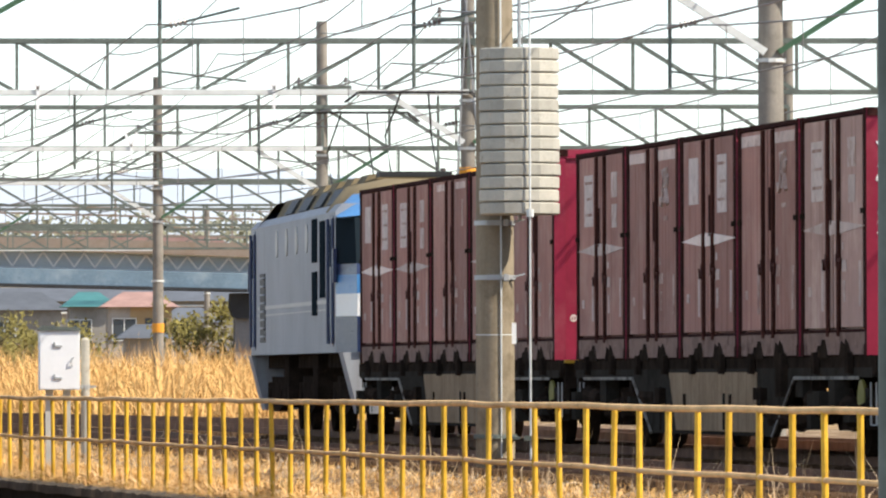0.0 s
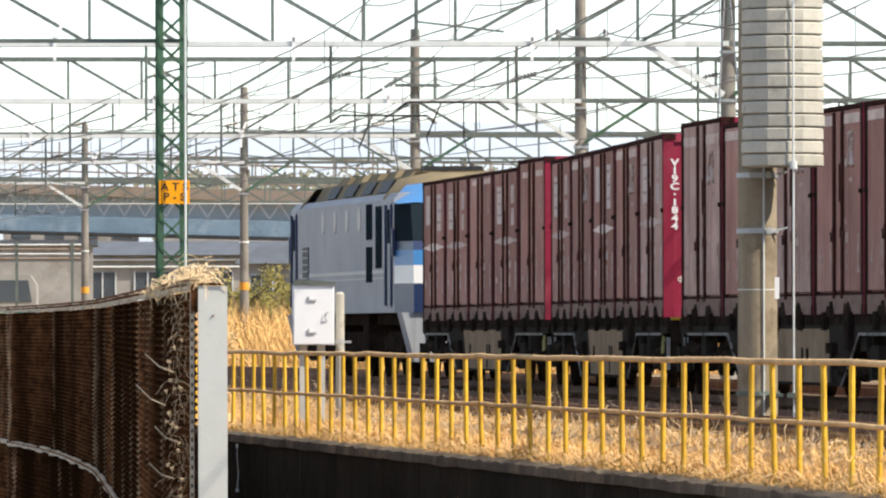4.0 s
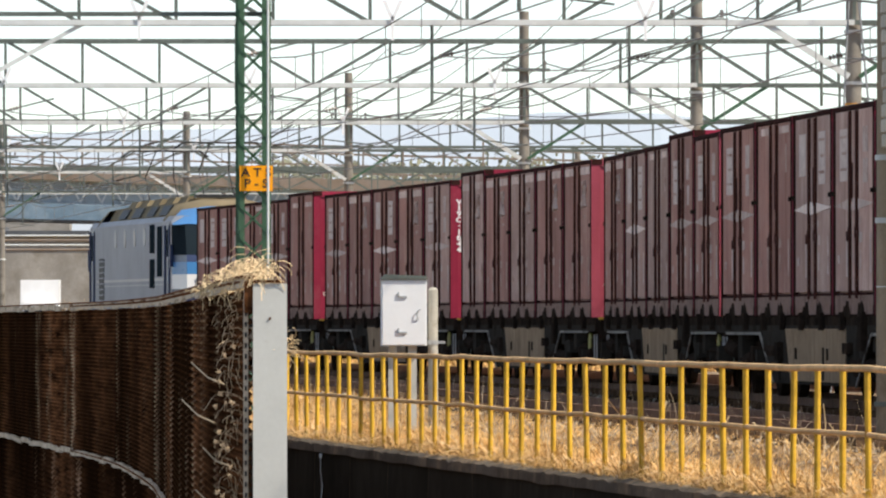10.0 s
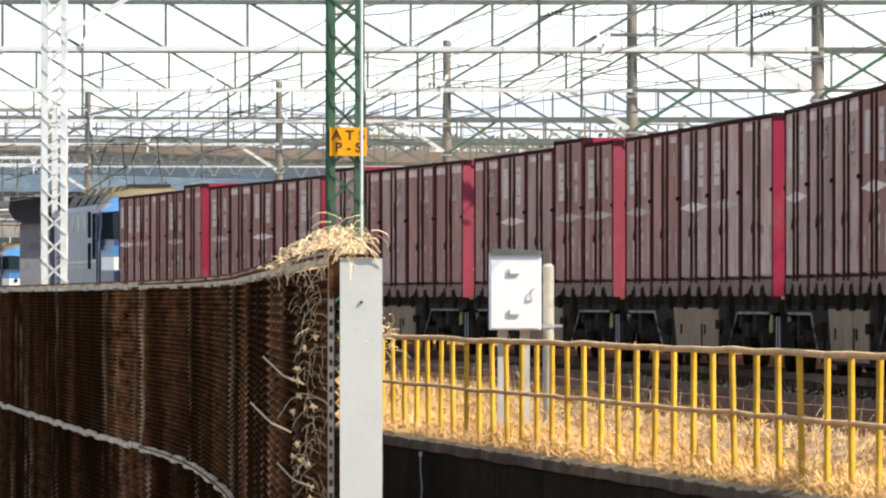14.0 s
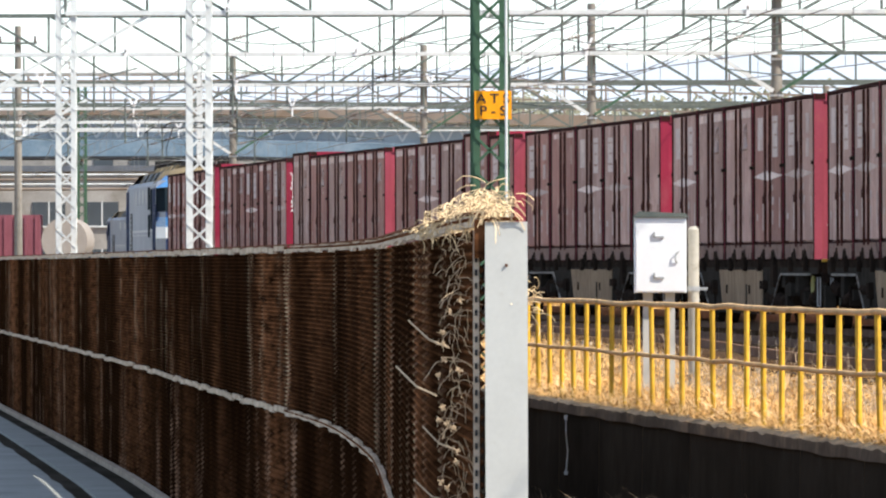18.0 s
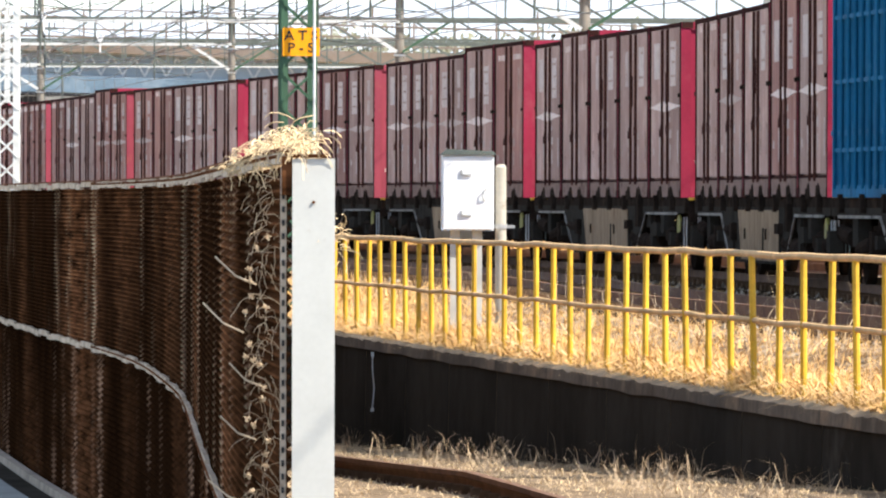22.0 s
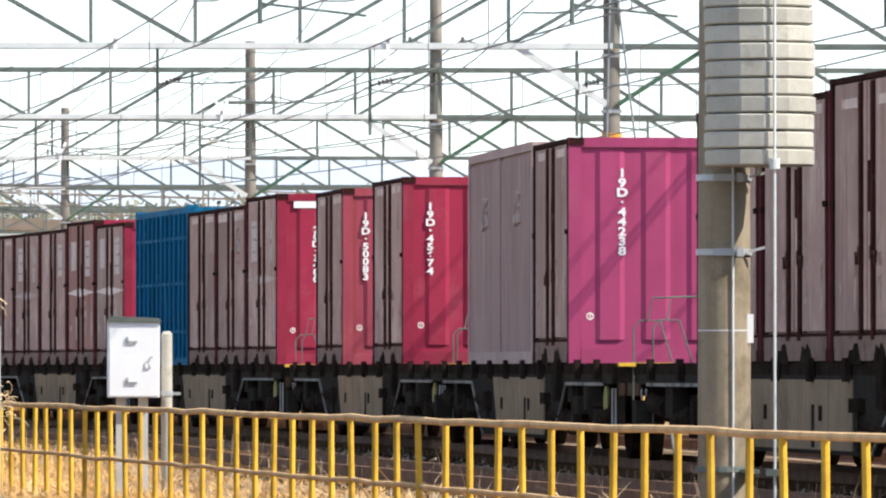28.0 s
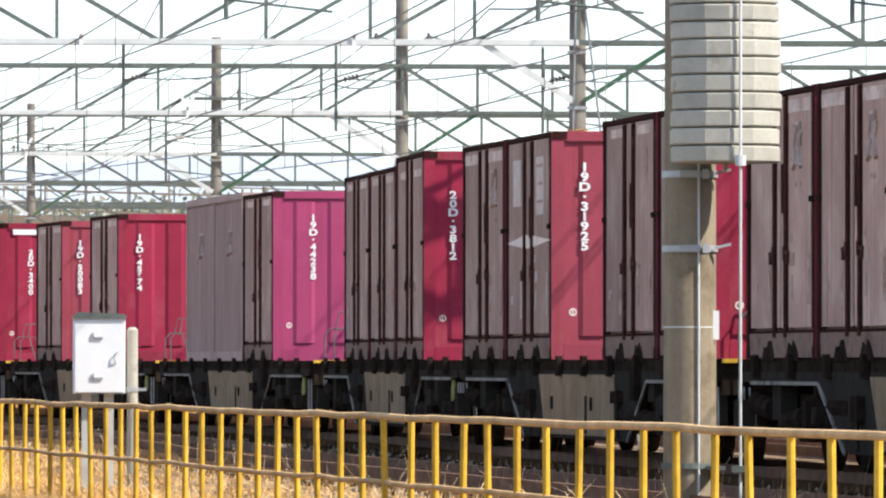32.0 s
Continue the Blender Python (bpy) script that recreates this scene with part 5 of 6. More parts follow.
def container_data(h):
    """Shared meshes of a side-door container of height h, its base centre at the origin, +y forward."""
    d = {}
    x, y = CW / 2, CL / 2
    d["body"] = Mesh().span((-x + 0.06, -y + 0.05, 0.10), (x - 0.06, y - 0.05, h - 0.06))
    m = Mesh()
    for sx in (-1, 1):
        for sy in (-1, 1):
            m.box((sx * (x - 0.06), sy * (y - 0.06), h / 2), (0.12, 0.12, h))
            for z in (0.06, h - 0.06):
                m.box((sx * (x - 0.075), sy * (y - 0.075), z), (0.16, 0.16, 0.12))
        m.box((sx * (x - 0.05), 0, h - 0.03), (0.10, CL - 0.2, 0.05))
        m.box((sx * (x - 0.05), 0, 0.255), (0.07, CL - 0.24, 0.03))
    for sy in (-1, 1):
        m.box((0, sy * (y - 0.05), h - 0.05), (CW - 0.2, 0.10, 0.10))
        m.box((0, sy * (y - 0.05), 0.07), (CW - 0.2, 0.10, 0.14))
    d["frame"] = m
    d["foot_rail"] = Mesh().box((-x + 0.052, 0, 0.125), (0.09, CL - 0.26, 0.225))
    for i, yy in enumerate((-0.66, 0.66)):
        d["pocket%d" % i] = Mesh().prism([(yy - 0.16, 0.12 + 0.05 * i), (yy - 0.02, 0.17), (yy + 0.05, 0.11), (yy + 0.22, 0.15 - 0.04 * i), (yy + 0.36, -0.02), (yy - 0.34, -0.02)], 0, -x - 0.003, -x + 0.02)
    for k, s in ((0, -1), (1, 1)):
        def leaf(a, b, lo, hi, deep=0.05):
            return ((-x + 0.004, min(s * a, s * b), lo), (-x + deep, max(s * a, s * b), hi))
        d["door%d" % k] = Mesh().span(*leaf(0.43, y - 0.24, 0.29, h - 0.07))
        d["strip%d" % k] = Mesh().span(*leaf(0.03, 0.18, 0.29, h - 0.07))
        m = Mesh()
        yy = s * 0.30
        m.tube((-x + 0.002, yy, 0.20), (-x + 0.002, yy, h - 0.08), 0.026, None, 6)
        for z in (0.36, 0.75, 1.55, h - 0.25):
            m.box((-x + 0.008, yy, z), (0.04, 0.10, 0.05))
        m.box((-x - 0.012, yy + s * 0.10, 0.98), (0.022, 0.24, 0.035))
        m.box((-x - 0.010, yy, 0.98), (0.035, 0.08, 0.13))
        m.box((-x - 0.010, yy + s * 0.16, 0.93), (0.03, 0.05, 0.10))
        d["bar%d" % k] = m
        m = Mesh()
        m.span((-x + 0.022, min(s * 0.19, s * 0.42), 0.28), (-x + 0.050, max(s * 0.19, s * 0.42), h - 0.07))
        d["seal%d" % k] = m
        d["hinge_seal%d" % k] = Mesh().span((-x + 0.010, min(s * (y - 0.235), s * (y - 0.12)), 0.28), (-x + 0.05, max(s * (y - 0.235), s * (y - 0.12)), h - 0.07))
        d["hinge%d" % k] = Mesh().box((-x - 0.006, s * (y - 0.15), 1.46), (0.03, 0.18, 0.055))
        d["vent%d" % k] = Mesh().box((-x + 0.002, s * 0.11, 1.58), (0.012, 0.09, 0.46))
    m = Mesh()
    m.span((-x + 0.14, -y + 0.012, 0.16), (x - 0.14, -y + 0.05, h - 0.12))
    d["end"] = m
    for i in range(4):
        xx = -x + 0.46 + i * (CW - 0.92) / 3
        d["rib%d" % i] = Mesh().prism([(xx - 0.17, -y + 0.014), (xx - 0.11, -y - 0.012), (xx + 0.11, -y - 0.012), (xx + 0.17, -y + 0.014)], 2, 0.26, h - 0.16)
    d["casting"] = Mesh().box((-x + 0.09, -y - 0.010, h - 0.045), (0.16, 0.03, 0.085))
    for i, sx in enumerate((-1, 1)):
        d["post%d" % i] = Mesh().box((sx * (x - 0.07), -y - 0.006, h / 2), (0.142, 0.014, h - 0.01))
    for i, z in enumerate((0.08, h - 0.055)):
        d["rail%d" % i] = Mesh().box((0, -y - 0.008, z), (CW - 0.28, 0.018, 0.11 if z > 1 else 0.16))
    m = Mesh()
    for k in range(12):
        a0, a1 = math.tau * k / 12, math.tau * (k + 1) / 12
        c = (-x + 0.24, -y + 0.008, 0.52)
        m.add([(c[0] + r * math.cos(a), c[1], c[2] + r * math.sin(a)) for r in (0.028, 0.044) for a in (a0, a1)], [(0, 1, 3, 2)])
    m.box((-x + 0.24, -y + 0.009, 0.52), (0.015, 0.004, 0.05))
    d["badge"] = m
    return d


def marks(kind):
    """Worn white markings on the near side, as plain shapes, each a mesh of its own."""
    x = -CW / 2
    out = []

    def sheet(y0, z0, w, h, material):
        out.append((Mesh().span((x - 0.002, y0, z0), (x + 0.02, y0 + w, z0 + h)), material))

    def flat(pts, material):
        out.append((Mesh().prism(pts, 0, x - 0.003, x + 0.02), material))

    def emblem(y0, z0):
        """Two broad strokes side by side, the one hooked at its foot, the other with a bowl and a leg."""
        m = Mesh()
        m.path([(x, y0 + 0.42, z0 + 0.08), (x, y0 + 0.36, z0), (x, y0 + 0.27, z0 + 0.05), (x, y0 + 0.25, z0 + 0.14), (x, y0 + 0.25, z0 + 0.40)], 0.036, 5)
        m.path([(x, y0 + 0.16, z0 + 0.02), (x, y0 + 0.16, z0 + 0.40), (x, y0 + 0.02, z0 + 0.40), (x, y0 - 0.03, z0 + 0.31), (x, y0 + 0.02, z0 + 0.22), (x, y0 + 0.14, z0 + 0.20)], 0.034, 5)
        m.path([(x, y0 + 0.08, z0 + 0.20), (x, y0 - 0.05, z0)], 0.034, 5)
        out.append((m, M_MARKDIM))
        sheet(y0 + 0.02, z0 - 0.18, 0.26, 0.05, M_MARKWORN)

    def swoosh(material):
        """A long lens across both doors."""
        flat([(-1.80, 1.31), (-0.41, 1.25), (-0.41, 1.375)], material)
        flat([(-0.19, 1.245), (0.19, 1.24), (0.19, 1.39), (-0.19, 1.385)], material)
        flat([(0.41, 1.245), (1.72, 1.31), (0.41, 1.385)], material)

    def label(y0, z0, w, h, lines):
        """A pale square notice with a few darker rules on it."""
        sheet(y0, z0, w, h, M_LABEL)
        for i in range(lines):
            zz = z0 + h * (0.2 + 0.62 * i / max(1, lines - 1))
            out.append((Mesh().span((x - 0.005, y0 + 0.05, zz), (x + 0.01, y0 + w * (0.9 - 0.2 * (i % 2)), zz + 0.035)), M_MARKWORN))

    if kind == 0:
        label(0.62, 1.72, 0.62, 0.52, 0)
        label(-1.22, 1.60, 0.60, 0.64, 3)
        swoosh(M_MARK)
    elif kind == 1:
        label(0.55, 1.60, 0.66, 0.62, 3)
        sheet(-1.25, 1.92, 0.42, 0.30, M_MARKDIM)
        sheet(-1.22, 1.56, 0.36, 0.28, M_MARKDIM)
        swoosh(M_MARKDIM)
    elif kind == 2:
        for a, w in ((-1.60, 1.15), (0.44, 1.15)):
            sheet(a, 2.27, w, 0.12, M_FADE)
        emblem(-1.10, 1.76)
    elif kind == 3:
        sheet(0.60, 1.66, 0.36, 0.52, M_MARKDIM)
        label(-1.28, 1.64, 0.58, 0.58, 2)
    else:
        for a, w in ((-1.50, 0.9), (0.46, 0.8)):
            sheet(a, 2.30, w, 0.09, M_FADE)
        sheet(-1.30, 1.80, 0.12, 0.36, M_MARKWORN)
    worn = M_MARKDIM if kind in (0, 1) else M_MARKWORN
    for y0, z0, w, hh in ((0.52, 0.46, 0.13, 0.50), (-1.54, 0.50, 0.12, 0.46), (-0.74, 0.86, 0.24, 0.12), (-0.66, 0.55, 0.10, 0.22), (-0.60, 1.08, 0.10, 0.08), (1.24, 0.62, 0.16, 0.10)):
        sheet(y0, z0, w, hh, worn)
    return out


M_LABEL = mat("pale_label", (0.62, 0.535, 0.495), 0.9, 0, 0.15, 8, 40, spec=0.0, stain=(0.50, 0.38, 0.34), stain_at=(0.54, 0.66), stain_scale=5)
M_LETTER = mat("white_lettering", (0.78, 0.77, 0.76), 0.6, 0, 0.06, 3, 30)
DATA = {h: container_data(h) for h in (2.5, 2.6)}
MESHES = {}
TEMPLATES = {}


def container(h, kind, end_mat, side_mat, number="", label="", frame_mat=None):
    key = (h, kind, end_mat.name, side_mat.name)
    if key in TEMPLATES and not number:
        return copy_thing(TEMPLATES[key], Matrix())
    c = thing("freight_container", (0, 0, 0), label or "brown steel freight container with worn white marks on a wagon", "container", "containers on the train")
    d = DATA[h]

    def shared(k, material):
        kk = (h, k, material.name)
        if kk not in MESHES:
            MESHES[kk] = d[k].data(k, material)
        return MESHES[kk]

    part("body", shared("body", side_mat), None, c)
    part("frame", shared("frame", frame_mat or M_BROWNDARK), None, c, "dark container frame")
    rail_ob = part("bottom_rail", shared("foot_rail", M_FOOT), None, c, "dusty bottom rail")
    for i in (0, 1):
        part("pocket", shared("pocket%d" % i, M_WAGONDARK), None, rail_ob, "black lifting pocket")
    for k in (0, 1):
        door_ob = part("door", shared("door%d" % k, side_mat), None, c)
        part("door_edge", shared("strip%d" % k, side_mat), None, door_ob)
        part("lock_bar", shared("bar%d" % k, M_BAR), None, door_ob)
        part("door_seal", shared("seal%d" % k, M_BROWNDARK), None, door_ob)
        part("hinge_seal", shared("hinge_seal%d" % k, M_BROWNDARK), None, door_ob)
        part("hinge", shared("hinge%d" % k, M_WAGONDARK), None, door_ob)
        if k == kind % 2:
            part("vent", shared("vent%d" % k, M_BROWNDARK), None, door_ob, "dark vertical vent slot")
    end_ob = part("end_wall", shared("end", end_mat), None, c, "ribbed red end wall")
    for i in range(4):
        part("rib", shared("rib%d" % i, end_mat), None, end_ob)
    for i in (0, 1):
        part("corner_post", shared("post%d" % i, end_mat), None, end_ob)
        part("end_rail", shared("rail%d" % i, end_mat), None, end_ob)
    part("corner_casting", shared("casting", M_BROWNDARK), None, end_ob)
    part("round_badge", shared("badge", M_MARK), None, c)
    for i, (m, material) in enumerate(marks(kind)):
        kk = (h, "mark", kind, i)
        if kk not in MESHES:
            MESHES[kk] = m.data("marking", material)
        part("marking", MESHES[kk], None, c)
    if number:
        lettering("\n".join(number), 0.130, M_LETTER, c, pose(-0.63 if "44238" in number or "3400" in number else -1.07 if "1844" in number else -0.90 if "50083" in number else -0.86, -CL / 2 - 0.017, 1.67, 90), squeeze=1.32, line=0.83, bold=0.005)
        if "3400" in number:
            part("plate", Mesh().box((-0.68, -CL / 2 - 0.020, h - 0.17), (0.58, 0.006, 0.10)), M_LETTER, end_ob, "small white plate")
    else:
        TEMPLATES[key] = c
    return c


def ribbed_container(h, n_slots, material, label, marks_on=True):
    """A container with vertically ribbed sides, one or two slots long."""
    L = CL if n_slots == 1 else CL * 2 + 0.06
    c = thing("freight_container", (0, 0, 0), label, "container", "containers on the train")
    x, y = CW / 2, L / 2
    m = Mesh()
    m.span((-x + 0.05, -y + 0.03, 0.06), (x - 0.05, y - 0.03, h - 0.04))
    part("body", m, material, c)
    for k in range(int(L / 0.155)):
        yy = -y + 0.16 + k * 0.155
        if yy > y - 0.12:
            break
        m = Mesh()
        m.prism([(-x + 0.06, yy - 0.055), (-x + 0.015, yy - 0.03), (-x + 0.015, yy + 0.03), (-x + 0.06, yy + 0.055)], 2, 0.14, h - 0.14)
        part("side_rib", m, material, c)
    m = Mesh()
    for sx in (-1, 1):
        for yy in (-y + 0.06, 0, y - 0.06) if n_slots == 2 else (-y + 0.06, y - 0.06):
            m.box((sx * (x - 0.05), yy, h / 2), (0.10, 0.12, h))
        m.box((sx * (x - 0.05), 0, h - 0.05), (0.10, L - 0.2, 0.10))
        m.box((sx * (x - 0.05), 0, 0.07), (0.10, L - 0.2, 0.14))
    for sy in (-1, 1):
        m.box((0, sy * (y - 0.05), h - 0.05), (CW - 0.2, 0.10, 0.10))
        m.box((0, sy * (y - 0.05), 0.07), (CW - 0.2, 0.10, 0.14))
    part("frame", m, material, c)
    if marks_on:
        for yy in ((-y / 2 - 0.2, y / 2 - 0.2) if n_slots == 2 else (0,)):
            m = Mesh()
            x_ = -x + 0.004
            m.path([(x_, yy + 0.3, 1.72), (x_, yy + 0.2, 1.62), (x_, yy + 0.08, 1.68), (x_, yy + 0.08, 2.0)], 0.03, 5)
            m.path([(x_, yy - 0.05, 1.64), (x_, yy - 0.05, 2.0), (x_, yy - 0.2, 1.96), (x_, yy - 0.2, 1.84), (x_, yy - 0.05, 1.82), (x_, yy - 0.24, 1.64)], 0.028, 5)
            part("marking", m, M_MARKDIM, c)
    else:
        for k in range(6 * n_slots):
            m = Mesh()
            m.tube((-x - 0.01, -y + 0.35 + k * 0.62, 0.1), (-x - 0.01, -y + 0.35 + k * 0.62, h - 0.1), 0.022, None, 6)
            m.box((-x - 0.01, -y + 0.45 + k * 0.62, 0.75), (0.03, 0.25, 0.06))
            part("lock_bar", m, material, c)
        for z in (0.55, 1.35, 2.1):
            part("cross_rail", Mesh().box((-x + 0.004, 0, z), (0.03, L - 0.3, 0.05)), material, c)
        for yy in (-y + 0.1, y - 0.1):
            for sx in (-1, 1):
                part("corner_casting", Mesh().box((sx * (x - 0.09), yy, h + 0.015), (0.18, 0.2, 0.05)), material, c)
    return c


# flat wagon, +y forward, origin on the rails at its middle
def wagon():
    w = thing("container_wagon", (0, 0, 0), "grey flat container wagon with black bogies", "wagon", "wagons of the train")
    m = Mesh()
    for sx in (-1, 1):
        m.span((sx * 1.20, -9.75, 0.86), (sx * 1.06, 9.75, 1.048))
    m.span((-1.06, -9.75, 0.88), (1.06, 9.75, 0.98))
    for y in np.arange(-9.7, 9.8, 1.94):
        m.span((-1.05, y - 0.08, 0.72), (1.05, y + 0.08, 0.86))
    part("deck_frame", m, M_WAGONDARK, w, "dark deck frame")
    for sx in (-1, 1):
        m = Mesh()
        m.prism([(-9.6, 0.93), (-9.6, 0.83), (-5.3, 0.83), (-4.0, 0.20), (4.0, 0.20), (5.3, 0.83), (9.6, 0.83), (9.6, 0.93)], 0, sx * 1.14, sx * 1.205)
        part("sill_flank", m, M_WAGONMID, w, "dark fish-belly sill flank")
        m = Mesh()
        m.prism([(-3.0, 0.89), (-3.0, 0.24), (2.2, 0.24), (2.7, 0.89)], 0, sx * 1.20, sx * 1.218)
        part("side_sill", m, M_WAGON, w, "side sill panel in dirty beige paint")
        for sy in (-1, 1):
            m = Mesh()
            m.bar((sx * 1.215, sy * 3.95, 0.20), (sx * 1.215, sy * 5.3, 0.825), 0.022, 0.035)
            m.bar((sx * 1.215, sy * 5.3, 0.825), (sx * 1.215, sy * 8.9, 0.825), 0.022, 0.035)
            part("sill_edge", m, M_WAGONEDGE, w, "pale grey line painted as the sill edge highlight")
            part("sill_rib", Mesh().box((sx * 1.215, sy * 3.3, 0.48), (0.03, 0.06, 0.50)), M_WAGONMID, w)
        part("sill_post", Mesh().box((sx * 1.222, -1.0, 0.46), (0.02, 0.09, 0.40)), M_WAGONMID, w)
        for y in (-1.4, 1.6):
            m = Mesh()
            m.box((sx * 1.225, y, 0.58), (0.02, 0.10, 0.14))
            part("label_panel", m, M_WAGONDARK, w)
    for y in (-9.75, 9.75):
        part("end_beam", Mesh().box((0, y, 0.875), (2.3, 0.14, 0.34)), M_WAGONDARK, w)
        part("end_step", Mesh().box((-0.98, y + math.copysign(0.10, y), 1.035), (0.36, 0.10, 0.04)), M_YELLOW, w, "faded yellow end step")
    for sy in (-1, 1):
        m = Mesh()
        m.box((0, sy * 10.0, 0.86), (0.28, 0.42, 0.26))
        part("coupler", m, M_WAGONDARK, w)
        b = part("bogie", Mesh().box((0, sy * 7.1, 0.52), (2.0, 0.5, 0.22)), M_WAGONDARK, w)
        for sx in (-1, 1):
            m = Mesh()
            m.prism([(sy * 7.1 - 1.35, 0.36), (sy * 7.1 - 1.3, 0.58), (sy * 7.1 - 0.5, 0.62), (sy * 7.1 - 0.35, 0.72), (sy * 7.1 + 0.35, 0.72), (sy * 7.1 + 0.5, 0.62), (sy * 7.1 + 1.3, 0.58), (sy * 7.1 + 1.35, 0.36),
                     (sy * 7.1 + 0.6, 0.40), (sy * 7.1 + 0.4, 0.28), (sy * 7.1 - 0.4, 0.28), (sy * 7.1 - 0.6, 0.40)], 0, sx * 0.92, sx * 1.0)
            part("side_frame", m, M_WAGONDARK, b)
            for dy in (-0.95, 0.95):
                m = Mesh()
                m.tube((sx * 0.50, sy * 7.1 + dy, 0.43), (sx * 0.62, sy * 7.1 + dy, 0.43), 0.43, None, 20)
                m.tube((sx * 0.62, sy * 7.1 + dy, 0.43), (sx * 0.98, sy * 7.1 + dy, 0.43), 0.09, None, 10)
                part("wheel", m, M_WAGONDARK, b)
        for sx in (-1, 1):
            m = Mesh()
            m.path([(sx * 1.0, sy * 9.86, 0.35), (sx * 1.0, sy * 9.86, 1.42), (sx * 0.93, sy * 9.86, 1.5), (sx * 0.72, sy * 9.86, 1.5), (sx * 0.55, sy * 9.86, 0.95)], 0.011, 5)
            m.path([(sx * 0.85, sy * 9.88, 1.5), (sx * 0.80, sy * 9.88, 1.74), (sx * 0.10, sy * 9.88, 1.76)], 0.011, 5)
            part("hand_rail", m, M_DARKSTEEL, w, "grey end hand rail")
            m = Mesh()
            m.path([(sx * 1.16, sy * 9.6, 0.78), (sx * 1.16, sy * 9.6, 0.35), (sx * 1.16, sy * 9.3, 0.35), (sx * 1.16, sy * 9.3, 0.78)], 0.011, 5)
            part("step", m, M_GALV, w)
    for k in range(5):
        for dy in (-0.95, 0.95):
            y0 = (k - 2) * SLOT + dy
            part("twist_lock", Mesh().box((-1.24, y0, 0.98), (0.06, 0.16, 0.22)), M_WAGONDARK, w)
    r = random.Random(4)
    for k in range(34):
        y0 = r.uniform(-9.4, 9.4)
        if abs(y0) < 2.6 and k % 4:
            y0 += math.copysign(3.0, y0)
        m = Mesh()
        if k % 3 == 0:
            m.tube((-1.12, y0 - 0.5, r.uniform(0.35, 0.65)), (-1.12, y0 + 0.5, r.uniform(0.35, 0.65)), 0.11, None, 10)
        else:
            m.box((-1.1 - 0.1 * (k % 2), y0, r.uniform(0.45, 0.82)), (0.16, r.uniform(0.06, 0.5), r.uniform(0.1, 0.4)))
        part("brake_gear", m, M_WAGONMID if k % 3 == 1 else M_WAGONDARK, w)
    m = Mesh()
    m.tube((-1.19, -8.9, 0.62), (-1.16, -8.9, 0.62), 0.19, None, 16)
    part("brake_wheel", m, M_OLIVE, w, "olive-yellow hand-brake wheel")
    return w


